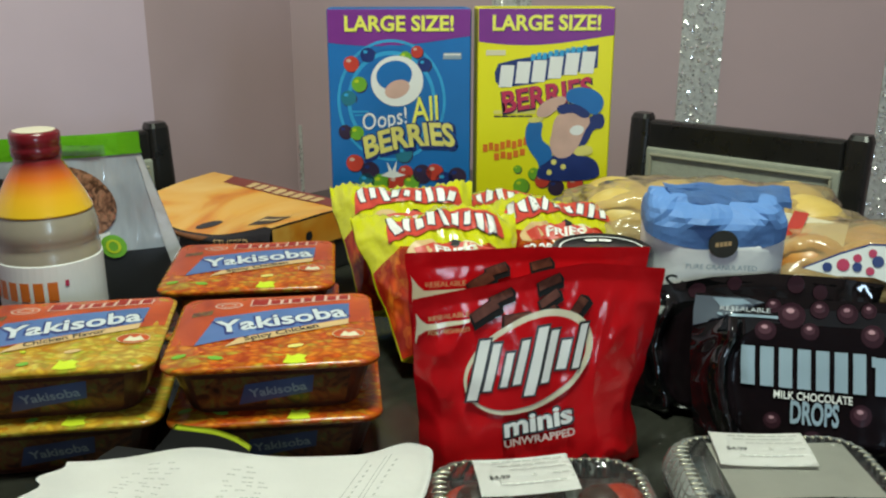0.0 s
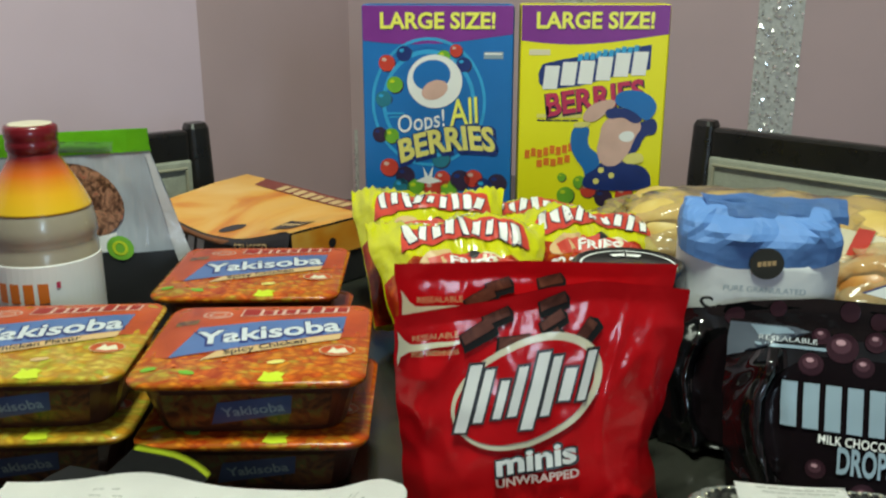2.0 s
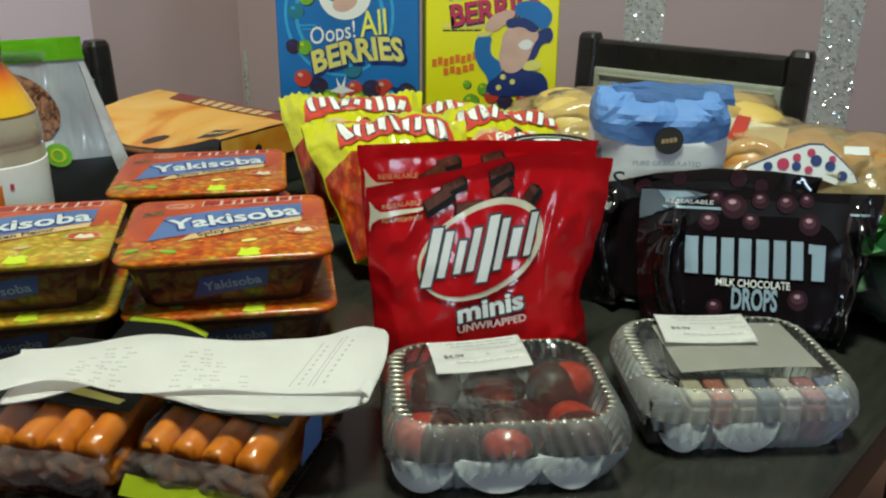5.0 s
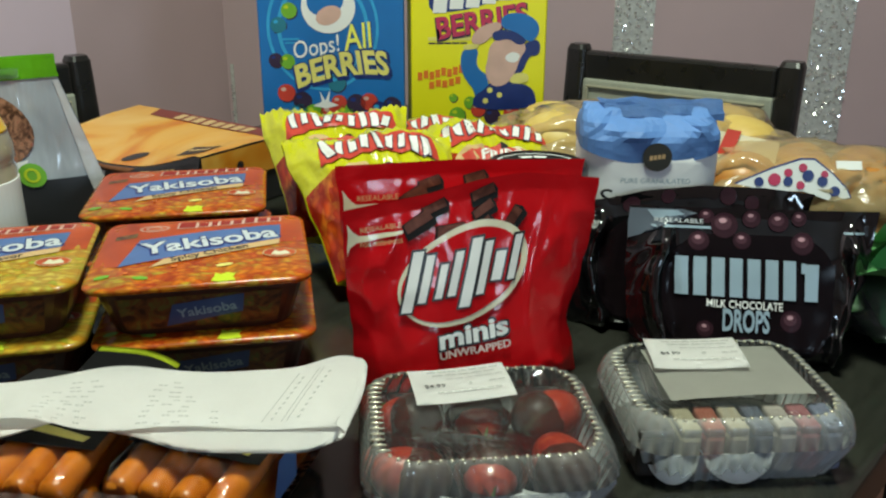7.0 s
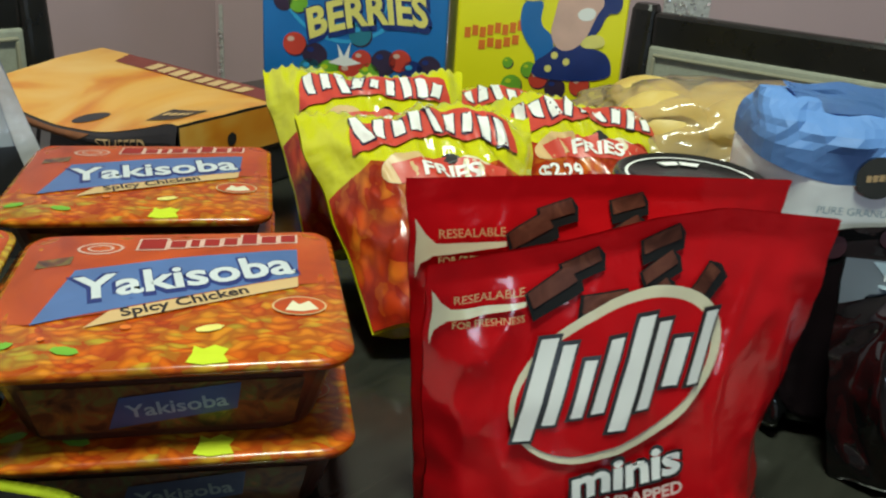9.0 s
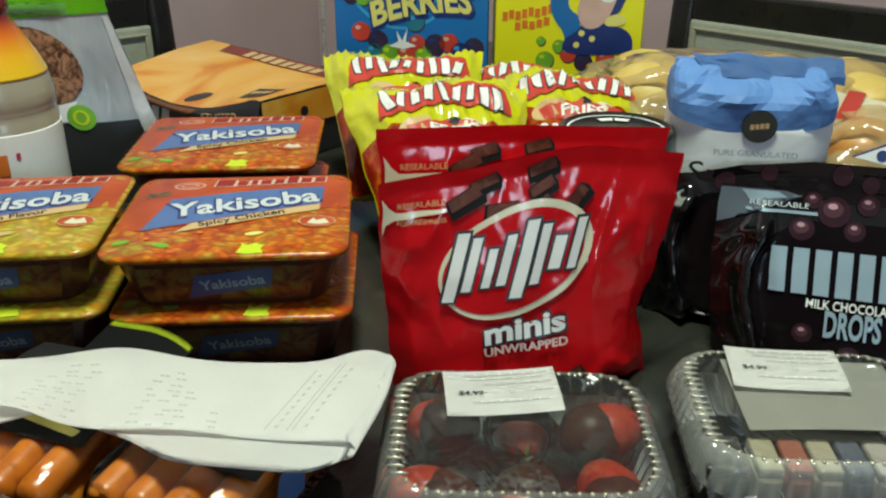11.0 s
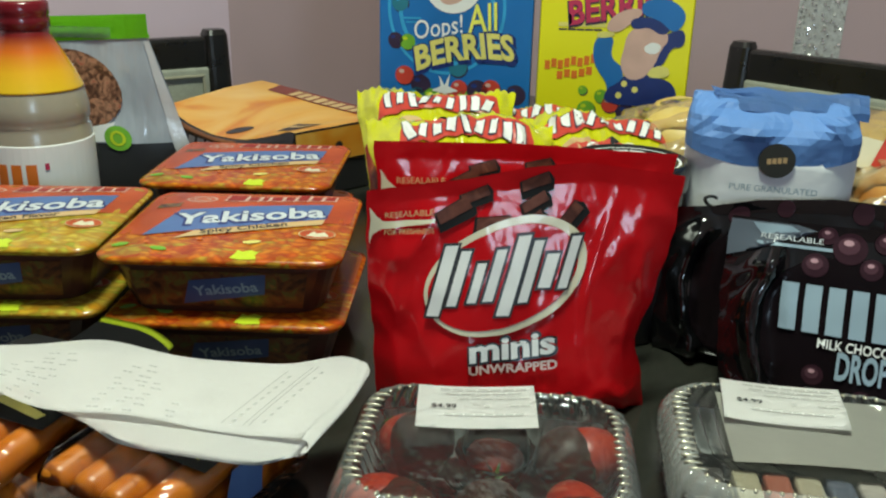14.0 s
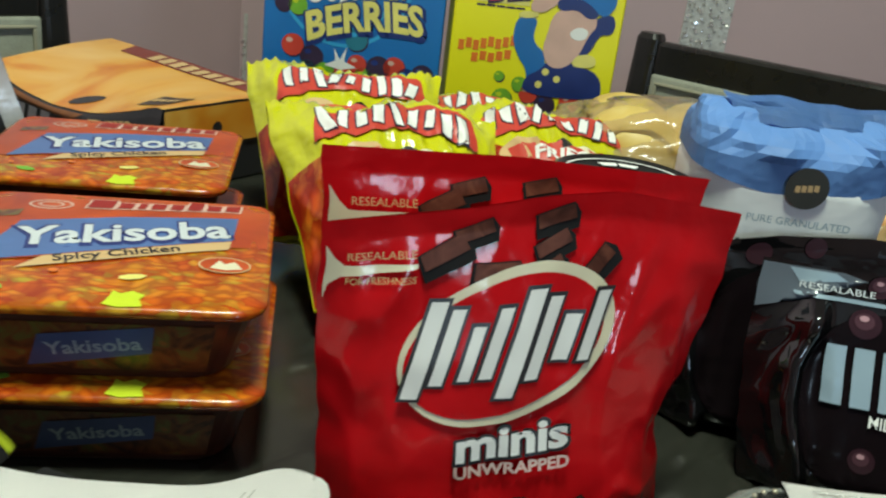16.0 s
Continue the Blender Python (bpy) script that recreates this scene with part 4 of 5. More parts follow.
# ---- clamshell boxes ----
def clamshell(m, label, w, d, wall, tag):
    c = thing("clamshell_box", m, label, "food container", "clear clamshell boxes")

    def rib(scale, z, amp, r=0.024):
        pts = []
        base = rounded(w * scale, d * scale, r, 12)
        base.append(base[0])
        runs = [0.0]
        for a, b in zip(base, base[1:]):
            runs.append(runs[-1] + math.dist(a, b))
        dense = []
        for i in range(280):
            s = runs[-1] * i / 280
            j = max(k for k in range(len(base) - 1) if runs[k] <= s)
            q = (s - runs[j]) / max(1e-9, runs[j + 1] - runs[j])
            dense.append((base[j][0] + (base[j + 1][0] - base[j][0]) * q, base[j][1] + (base[j + 1][1] - base[j][1]) * q))
        for i, (x, y) in enumerate(dense):
            g = 1 + amp * math.cos(2 * math.pi * i / 5)
            pts.append((x * g, y * g, z))
        return pts

    part("base", loft([rib(0.84, 0.0, 0.012), rib(0.87, 0.003, 0.026), rib(0.94, 0.016, 0.03), rib(0.985, 0.024, 0.022), rib(0.99, 0.026, 0.004)], (True, False)), M["base"], c, smooth=True)
    lid = part("lid", loft([rib(0.995, 0.0262, 0.004), rib(0.985, 0.03, 0.02), rib(0.955, 0.038, 0.026), rib(0.92, 0.044, 0.022), rib(0.88, 0.0468, 0.012), rib(0.85, 0.0466, 0.008)], (False, False)), wall, c, "hazy ribbed lid wall", smooth=True)
    part("lid_top", loft([rib(0.848, 0.0464, 0.004), rib(0.82, 0.0455, 0.003), rib(0.80, 0.044, 0.0), rib(0.77, 0.0425, 0.0)], (False, True)), M["lid"], lid, "clear sunk top of the lid", smooth=True)
    # the lid's knurled upper edge, one bead beside another, metallic to imitate glints
    bm = bmesh.new()
    edge = rib(0.86, 0.0462, 0.0, 0.026)
    for i in range(0, len(edge), 4):
        x, y, z = edge[i]
        long = abs(x) > 0.4 * w
        blob((0.005 if x < 0 else 0.003) if long else 0.0013, 0.0009 if long else 0.0017, 0.0012, (x, y, z), 0.0, sub=2, bm=bm)
    part("knurled_edge", bm, M["bead"], lid, "knurled edge of the lid, metal-toned to glint", smooth=True)
    lw = 0.066
    at = pose(*tag[:2], 0, 0, 0, tag[2])

    def on(x, y, lift):
        return at @ Vector((x, y, 0.0494 - 0.005 * max(0, (0.03 - y) / 0.03) ** 2 + 0.0006 * math.sin(40 * x) + 0.0012 * (x / 0.033) ** 2 + lift))

    lab = part("price_label", sheet(lambda x, y: on(x, y, -0.0004), 12, 10, (-lw / 2, lw / 2), (0.01, 0.052), close=0.0003), M["paper"], c, "white paper price label", smooth=True)
    decal("lettering", words("$4.99", 0.0042, 0.014, 0.01), on, M["dark"], lab, (-0.018, 0.0285), 0.0004)
    for x, y, n, wd, hh in ((0.004, 0.047, 7, 0.05, 0.0016), (0.004, 0.0425, 5, 0.044, 0.0012), (0.006, 0.029, 1, 0.003, 0.003), (0.024, 0.029, 2, 0.012, 0.0014), (0.004, 0.0205, 8, 0.044, 0.0018), (0.01, 0.037, 6, 0.04, 0.001)):
        decal("print_line", row_bars(n, wd, hh, 0.85), on, M["ink"], lab, (x, y), 0.0002)
    return c


clamshell(pose(0.066, 0.496, TOP, 0, 0, 2), "clear ribbed clamshell of chocolate-dipped strawberries with a white price label", 0.156, 0.126, M["shoulder"], (-0.007, 0.001, 5))
strawberry = food("strawberry_red", [(0.3, (0.22, 0.012, 0.005)), (0.6, (0.34, 0.03, 0.008)), (0.8, (0.4, 0.1, 0.03))], 120, 0.3)
glaze = food("chocolate_glaze", [(0.3, (0.02, 0.008, 0.005)), (0.7, (0.05, 0.019, 0.012))], 30, 0.4, 0.0)
glaze.node_tree.nodes["Principled BSDF"].inputs["Specular IOR Level"].default_value = 0.15
leafy = plain("strawberry_leaf", (0.06, 0.13, 0.02), 0.5, vary=0.4)
wax = plain("white_paper_cup", (0.86, 0.88, 0.88), 0.6)


def dipped_strawberry(m, bare):
    s = thing("dipped_strawberry", m, "ripe strawberry dipped in dark chocolate in a paper cup", "strawberry", "strawberries in the box")
    part("fruit", blob(0.0172, 0.0215, 0.0165, (0, 0.006 if bare else 0.001, 0.0205 if bare else 0.0175), 0.08, 60), strawberry, s, smooth=True)
    part("glaze", blob(0.0195, 0.0195, 0.0178, (0, -0.0045, 0.0195), 0.1, 70), glaze, s, "dark chocolate coat", smooth=True)
    bm = bmesh.new()
    for k in range(6):
        a = k * 1.047
        p, q, r = Vector((0, 0.021, 0.018)), Vector((0.009 * math.cos(a), 0.02, 0.018 + 0.009 * math.sin(a))), Vector((0.004 * math.cos(a + 0.6), 0.024, 0.018 + 0.004 * math.sin(a + 0.6)))
        bm.faces.new([bm.verts.new(v) for v in (p, r, q)])
    part("leaf_crown", bm, leafy, s)
    n = 28
    part("paper_cup", loft([[((0.0205 + e) * (1 + 0.04 * (i % 2)) * math.cos(6.2832 * i / n), (0.0205 + e) * (1 + 0.04 * (i % 2)) * math.sin(6.2832 * i / n), z) for i in range(n)] for z, e in ((0, -0.006), (0.001, -0.005), (0.02, 0.002))], (True, False)), M["choc"], s, "dark fluted paper cup")
    return s


s1 = dipped_strawberry(pose(0.021, 0.462, TOP + 0.002, 0, 0, 70), True)
for x, y, r in ((0.113, 0.466, 10), (0.112, 0.526, -70)):
    copy_thing(s1, pose(x, y, TOP + 0.002, 0, 0, r))
s2 = dipped_strawberry(pose(0.068, 0.463, TOP + 0.002, 0, 0, 170), False)
for x, y, r in ((0.02, 0.53, 60), (0.067, 0.528, 180)):
    copy_thing(s2, pose(x, y, TOP + 0.002, 0, 0, r))

c2 = clamshell(pose(0.233, 0.529, TOP, 0, 0, 0), "clear ribbed clamshell of assorted small cakes with a white price label", 0.15, 0.124, M["frost"], (-0.01, 0.002, -4))
part("leaflet", sheet(lambda x, y: Vector((x, y, 0.0435 + 0.003 * math.sin(25 * x + 1) * (0.06 - y) / 0.1)), 12, 8, (-0.042, 0.056), (-0.024, 0.05), close=0.0004), plain("grey_paper_liner", (0.46, 0.45, 0.4), 0.6, vary=0.1), c2, "grey-beige paper liner")
for k, tone in enumerate([(0.012, 0.007, 0.006), (0.34, 0.3, 0.2), (0.3, 0.07, 0.035), (0.36, 0.31, 0.22), (0.05, 0.06, 0.1), (0.36, 0.32, 0.29), (0.24, 0.06, 0.075), (0.1, 0.12, 0.19)]):
    cake = thing("mini_cake", pose(0.178 + 0.0155 * k + (0.004 if k else -0.003), 0.494, TOP + 0.003, 0, 0, 0), "small coloured cake slice standing in the clamshell", "cake", "cakes in the box")
    part("sponge", box(0.0138 if k else 0.024, 0.032, 0.028, (0, 0, 0.015), 0.003), plain("cake_sponge", tone, 0.6, vary=0.3), cake, smooth=False)
    part("icing", box(0.0132 if k else 0.023, 0.03, 0.006, (0, 0, 0.031), 0.002), plain("cake_icing", tuple(min(0.8, c * 1.05 + 0.04) for c in tone), 0.4, vary=0.2), cake)
for cx, cy, wd in ((0.014, 0.4345, 0.0195), (0.06, 0.432, 0.027), (0.105, 0.4345, 0.02), (0.186, 0.4705, 0.017), (0.228, 0.469, 0.023)):
    pc = thing("paper_doily", pose(cx, cy, TOP + 0.003), "white scalloped paper liner standing against the plastic", "paper liner", "paper liners")
    part("liner", sheet(lambda x, v: Vector((wd * x, 0.007 * x * x + 0.008 * v, 0.0165 * (v + (1 - v) * (1 - math.sqrt(max(0.0, 1 - x * x)))))), 24, 5, (-1, 1), (0, 1), close=0.0004), wax, pc, smooth=True)

# ---- sausage packs and receipt ----
sausage = food("sausage_skin", [(0.3, (0.44, 0.12, 0.006)), (0.6, (0.56, 0.18, 0.009)), (0.8, (0.6, 0.22, 0.016))], 35, 0.35, 0.0)


def capsule(r, length, m):
    prof = [(r * math.sin(a) ** 0.6, 0.75 * (r - r * math.cos(a))) for a in [0.12 + i * 0.205 for i in range(8)]]
    prof = prof + [(ra, length - z) for ra, z in reversed(prof)]
    bm = spin(prof, 20)
    bm.transform(m @ pose(0, 0, 0, -90, 0, 0))
    return bm


def sausage_pack(m, label, strip):
    p = thing("sausage_pack", m, label, "sausages", "sausage packs")
    r = 0.0098
    for k in range(4):
        for lay in (0, 1):
            part("sausage", capsule(r, 0.1, Matrix.Translation((-0.031 + 0.0207 * k + 0.002 * (1 - lay), 0.004 * (1 - lay) - 0.004 * lay + 0.002 * (k % 2), r + 0.002 + lay * 0.0195)) @ pose(0, 0, 0, 3 * lay, 0, 0)), sausage, p, smooth=True)
    part("folded_wrap", sheet(lambda x, v: Vector((x + 0.002 * math.sin(20 * v), -0.001 - 0.012 * math.sin(2.6 * v) + 0.004 * noise.noise(Vector((x * 45, v * 2.2, 3))) + 0.002 * noise.noise(Vector((x * 130, v * 6, 5))), 0.001 + 0.036 * v)), 70, 30, (-0.048, 0.048), (0, 1)), M["fold"], p, "crumpled end of the clear wrap", smooth=True)
    film = [[(x, y, z) for x, y in rounded(0.092 * k, 0.12 * j, 0.012, 9)] for z, k, j in ((0.0005, 0.96, 0.93), (0.004, 1.0, 0.97), (0.02, 1.02, 1.0), (0.034, 0.99, 0.96), (0.0425, 0.9, 0.88))]
    bm = loft(film)
    for v in bm.verts:
        v.co += Vector((0.001, 0.052, 0)) + noise.noise_vector(v.co * 60) * 0.0015
    part("wrapper", bm, M["wrap"], p, "clear shrink wrap", smooth=True)

    def on(x, y, lift):
        return Vector((x, y, 0.0445 + 0.03 * (y - 0.036) - 0.4 * max(0, y - 0.1) + lift))

    decal("label", flat([(-0.043, 0.03), (0.044, 0.028), (0.045, 0.112), (-0.044, 0.112)]), on, M["tag_black"], p, (0, 0), 0.0004, 0.03, "black printed label")
    decal("label_curve", quads([[(-0.044 + 0.011 * i, 0.094 - 0.00016 * (i - 2) ** 3 + 0.0), (-0.033 + 0.011 * i, 0.094 - 0.00016 * (i - 1) ** 3), (-0.033 + 0.011 * i, 0.099 - 0.00016 * (i - 1) ** 3), (-0.044 + 0.011 * i, 0.098 - 0.00016 * (i - 2) ** 3)] for i in range(3, 8)]), on, M["lime"], p, (0, 0), 0.0009, 0.03)
    decal("label_band", flat([(-0.04, 0.038), (-0.01, 0.042), (0.034, 0.034), (0.036, 0.039), (-0.008, 0.05), (-0.038, 0.047)]), on, M["brass"], p, (0, 0), 0.0009, 0.03)
    if not strip:
        def rim(x):
            return 0.138 - 0.014 * max(0.0, (x - 0.012) / 0.042) ** 2 - 0.02 * max(0.0, (-0.014 - x) / 0.02) ** 2

        lip = part("label_flap", sheet(lambda x, v: Vector((x, 0.1 + (rim(x) - 0.1) * v, 0.0452 + 0.002 * v - 0.03 * max(0.0, x - 0.02) * v)), 24, 6, (-0.012, 0.054), (0, 1), close=0.0006), M["tag_black"], p, "loose black end of the label", smooth=True)
        part("flap_edge", sheet(lambda x, v: Vector((x, rim(x) - 0.0055 * (1 - v), 0.0466 + 0.002 * v - 0.03 * max(0.0, x - 0.02))), 30, 2, (-0.012, 0.054), (0, 1), close=0.0008), M["lime"], lip, "yellow printed edge", smooth=True)
    if strip:
        decal("side_label", quads([[(0.03, 0.016), (0.06, 0.016), (0.064, 0.04), (0.04, 0.04)]]), lambda y, z, l: Vector((0.0495 + l, y, z)), M["banner"], p, (0, 0), 0.0002)
        part("seal_strip", sheet(lambda x, v: Vector((x, -0.021 + 0.009 * v + 0.0015 * math.sin(40 * x), 0.014 + 0.0085 * v - 0.03 * x)), 16, 2, (-0.042, 0.046), (0, 1), close=0.0006), M["lime"], p, "yellow printed seal strip")
    return p


sausage_pack(pose(-0.2125, 0.4465, TOP + 0.002, 3, 0, -13), "clear-wrapped pack of orange-brown sausages beneath the receipt", False)
sausage_pack(pose(-0.1165, 0.431, TOP + 0.002, 3, 0, -20), "clear-wrapped pack of sausages with a yellow seal strip", True)

receipt = thing("receipt", pose(-0.14, 0.495, TOP + 0.0625), "long white printed shop receipt folded over the sausage packs", "receipt")


def swell(x, mid, wide):
    return math.exp(-((x - mid) / wide) ** 2)


def strip_place(x, y, lift=0.0):
    """The upper layer of the receipt; x along it, y from 0 at its front edge to 1."""
    a = -0.036 + 0.014 * swell(x, -0.07, 0.035)
    b = 0.031 + 0.011 * swell(x, -0.035, 0.04) + 0.016 * swell(x, 0.112, 0.02) - 0.006 * max(0.0, min(1.0, (-0.08 - x) / 0.04))
    z = 0.0016 * math.sin(30 * x + 1) + 0.0012 * math.sin(60 * x + 3 * y) + 0.004 * swell(x, -0.07, 0.04) * (1 - y) + 0.004 * swell(x, 0.12, 0.03) * y - 0.0012 * swell(y, 0.0, 0.12)
    return Vector((x + 0.012 * max(0.0, x) / 0.12 * (y - 0.5), a + (b - a) * y, z + lift))


def torn(u, v):
    left = -0.127 + 0.016 * v + 0.006 * abs(math.sin(4.5 * v)) - 0.006 * (1 - v) ** 3 + 0.003 * math.sin(17 * v)
    right = 0.121 + 0.006 * math.sin(math.pi * v)
    return left + (right - left) * u


def under_place(x, y):
    a = -0.038 + 0.022 * swell(x, -0.045, 0.028) - 0.02 / (1 + math.exp(-(x - 0.018) / 0.008)) + 0.012 * swell(x, 0.124, 0.012)
    return Vector((x + 0.012 * max(0.0, x) / 0.12 * (y - 0.5), a + (0.03 - a) * y, -0.0033 - 0.0008 * (1 - y) + 0.0016 * math.sin(30 * x + 1)))


part("upper_layer", sheet(lambda u, v: strip_place(torn(u, v), v), 90, 24, close=0.0003), M["paper"], receipt, smooth=True)
part("lower_layer", sheet(under_place, 60, 14, (-0.1, 0.122), (0, 1), close=0.0003), M["paper"], receipt, smooth=True)
part("fold", sheet(lambda a, v: strip_place(torn(1, v), v).lerp(under_place(0.122, v), (1 - math.cos(a)) / 2) + Vector((0.006 * math.sin(a), 0, 0)), 10, 18, (0, 3.1416), (0, 1), close=0.0003), M["paper"], receipt, smooth=True)
rng = random.Random(8)
for col, n in ((-0.06, 7), (-0.047, 9), (-0.036, 9), (0.006, 8), (0.017, 9), (0.027, 6), (0.045, 3)):
    for k in range(n):
        decal("print_line", row_bars(2, rng.uniform(0.004, 0.008), 0.02, 0.8), strip_place, M["ink"], receipt, (col + rng.uniform(-0.003, 0.003), 0.06 + 0.085 * k + rng.uniform(-0.02, 0.02)), 0.00015)
for x in (0.074, 0.086, 0.089):
    decal("print_line", bars([(0, 0.47, 0.0007, 0.75)], 0.016), strip_place, M["ink"], receipt, (x, 0), 0.0004, 0.08)
for x in (0.079, 0.095):
    decal("print_line", bars([(0, 0.14 + 0.075 * k, 0.0018, 0.032) for k in range(9)], 0.016), strip_place, M["ink"], receipt, (x, 0), 0.0003)


# ---- bottle ----
bt = thing("coffee_bottle", pose(-0.379, 0.822, TOP - 0.0) @ Matrix.Diagonal((1, 1, 0.955, 1)), "creamer bottle with a dark red cap and orange shrink label", "bottle")
part("body", spin([(0.04, 0), (0.046, 0.004), (0.047, 0.02), (0.047, 0.128), (0.045, 0.134), (0.047, 0.139), (0.0468, 0.15), (0.0435, 0.165), (0.038, 0.18)], 48), plain("milky_plastic", (0.33, 0.295, 0.225), 0.25, vary=0.05, coat=0.3), bt, smooth=True)
amber, nt, bs = shader("orange_red_shrink_label", 0.22, 0, 0.5)
tc = nt.nodes.new("ShaderNodeTexCoord")
sep = nt.nodes.new("ShaderNodeSeparateXYZ")
nt.links.new(tc.outputs["Object"], sep.inputs[0])
mr = node(nt, "ShaderNodeMapRange")
mr.inputs["From Min"].default_value, mr.inputs["From Max"].default_value = 0.16, 0.213
nt.links.new(sep.outputs[2], mr.inputs["Value"])
nt.links.new(ramp(nt, mr.outputs[0], [(0.0, (0.76, 0.5, 0.02)), (0.42, (0.74, 0.38, 0.015)), (0.75, (0.6, 0.13, 0.012)), (1.0, (0.2, 0.014, 0.014))]).outputs[0], bs.inputs["Base Color"])
part("shoulder_label", spin([(0.0444, 0.1645), (0.0438, 0.1665), (0.0384, 0.18), (0.032, 0.193), (0.026, 0.204), (0.0212, 0.213), (0.0205, 0.22)], 48), amber, bt, "amber shrink label fading to dark red", smooth=True)
cap = part("cap", spin([(0.0195, 0.217), (0.0222, 0.219), (0.0225, 0.226), (0.0215, 0.229), (0.0225, 0.231), (0.0225, 0.24), (0.0205, 0.2425)], 40), plain("dark_red_cap", (0.16, 0.008, 0.014), 0.25, coat=0.3), bt, smooth=True)
part("cap_top", spin([(0.0185, 0.2415), (0.0185, 0.2432), (0.017, 0.2436)], 36), M["cream"], cap)
band = part("label_band", spin([(0.0473, 0.058), (0.0479, 0.059), (0.0479, 0.118), (0.0473, 0.119)], 48), M["white"], bt, "white paper label")
wrapped = lambda x, z, lift: Vector(((0.0481 + lift) * math.sin(x / 0.048), -(0.0481 + lift) * math.cos(x / 0.048), z))
marks("mark", line_up(6, 0.075, 0.019, 0.7), wrapped, M["orange"], band, (-0.012, 0.093), 0.0004, 0.0, 0.006)
decal("mark", bars([(0.032, 0.1, 0.0035, 0.006)]), wrapped, M["crimson"], band, (0, 0), 0.0004)

# ---- green-topped snack bag ----
gb = thing("snack_bag", pose(-0.41, 0.935, TOP, 2, 0, 4), "clear zip bag of dried snacks with a green top", "snack bag")


def gface(x, z, lift=0.0):
    k = 1.04 + 3.6 * max(0, 0.19 - z)
    y = -(0.034 * (max(0, 1 - z / 0.21) ** 0.7) * (1 - (abs(x) / 0.085) ** 2.2)) + 0.0015 * noise.noise(Vector((x * 40, z * 30, 2)))
    return Vector((x * k, y - lift, z))


def gback(x, z):
    v = gface(x, z)
    return Vector((v.x, -v.y + 0.001, v.z))


grey = plain("cloudy_bag_film", (0.38, 0.41, 0.46), 0.09, vary=0.3, scale=20, bump=0.6, bump_scale=14, depth=0.02, coat=0.9, stretch=(1.6, 1.6, 0.45))
bm = sheet(gface, 30, 26, (-0.085, 0.085), (0.0, 0.19))
sheet(gback, 14, 12, (-0.085, 0.085), (0.0, 0.19), bm=bm)
part("bag", bm, grey, gb, "cloudy clear bag film", smooth=True)
part("top_band", sheet(lambda x, z: gface(x, z) + Vector((0, -0.001, 0.004 * x / 0.08)), 16, 4, (-0.086, 0.086), (0.185, 0.208), close=0.0016), foil("bright_green_film", (0.2, 0.62, 0.02), 0.25), gb, "bright green printed band")
decal("base_band", quads([[(-0.084, 0.002), (0.076, 0.002), (0.075, 0.086), (-0.084, 0.086)]]), gface, M["dark"], gb, (0, 0), 0.0008, 0.012, "black printed base")
snack = food("dried_snack_print", [(0.35, (0.06, 0.025, 0.015)), (0.5, (0.22, 0.1, 0.06)), (0.62, (0.4, 0.2, 0.12)), (0.75, (0.3, 0.03, 0.02))], 110, 0.3)
decal("side_seam", flat([(0.076, 0.002), (0.085, 0.002), (0.085, 0.186), (0.08, 0.186), (0.0752, 0.09)]), gface, plain("pale_film_edge", (0.5, 0.5, 0.52), 0.16, vary=0.12, bump=0.6, bump_scale=30, depth=0.004, coat=0.6), gb, (0, 0), 0.0012, 0.012, "pale folded edge of the film")
decal("picture", disc(0.042, 0.04), gface, snack, gb, (0.008, 0.138), 0.0016, 0.012)
decal("picture", quads([[(-0.08, 0.15), (0.004, 0.15), (0.014, 0.16), (-0.08, 0.168)]]), gface, M["dark"], gb, (0, 0), 0.002, 0.012)
marks("picture", line_up(5, 0.05, 0.011, 0.75), gface, M["white"], gb, (-0.01, 0.159), 0.0026, 0.2, 0.01)
decal("picture", flat([(-0.06, 0.088), (0.034, 0.088), (0.04, 0.108), (0.01, 0.1), (-0.06, 0.104)]), gface, M["white"], gb, (0, 0), 0.0019, 0.012)
decal("seal", disc(0.0095, 0.0125), gface, M["green"], gb, (0.04, 0.092), 0.0022, 0.01)
decal("seal", ring(0.0055, 0.0075, 0.0022), gface, M["lime"], gb, (0.04, 0.092), 0.0026, 0.01)
part("label_patch", sheet(lambda x, z: gface(x, z, 0.0034), 10, 2, (-0.02, 0.052), (0.189, 0.199), close=0.0004), M["film"], gb, "clear glossy patch on the band", smooth=True)

# ---- pizza boxes ----
crust = food("pizza_print", [(0.3, (0.55, 0.12, 0.01)), (0.41, (0.68, 0.25, 0.02)), (0.5, (0.74, 0.37, 0.06)), (0.68, (0.78, 0.47, 0.14))], 6, 0.35, stretch=(1, 1, 1))
PZ = pose(-0.276, 1.178, TOP + 0.0415, 1.0, 0.6, -39)
pz = thing("pizza_box", PZ, "flat orange printed frozen pizza box lying on another", "pizza box", "pizza boxes")


def sagged(x, y, lift=0.0):
    """The softened top of the carton: its front edge hangs down in the middle."""
    low = 0.031 * max(0.0, 1 - abs((x + 0.03) / 0.165) ** 2.2) * max(0.0, (0.071 - y) / 0.142) ** 1.6
    return Vector((x, y - 0.012 * low / 0.031, 0.04 - low + 0.0012 * noise.noise(Vector((x * 25, y * 25, 2))) + lift))


def pz_front(x, z, lift=0.0):
    edge = sagged(x, -0.071)
    return Vector((x, edge.y - lift - 0.004 * math.sin(math.pi * z / 0.04), edge.z * z / 0.04))


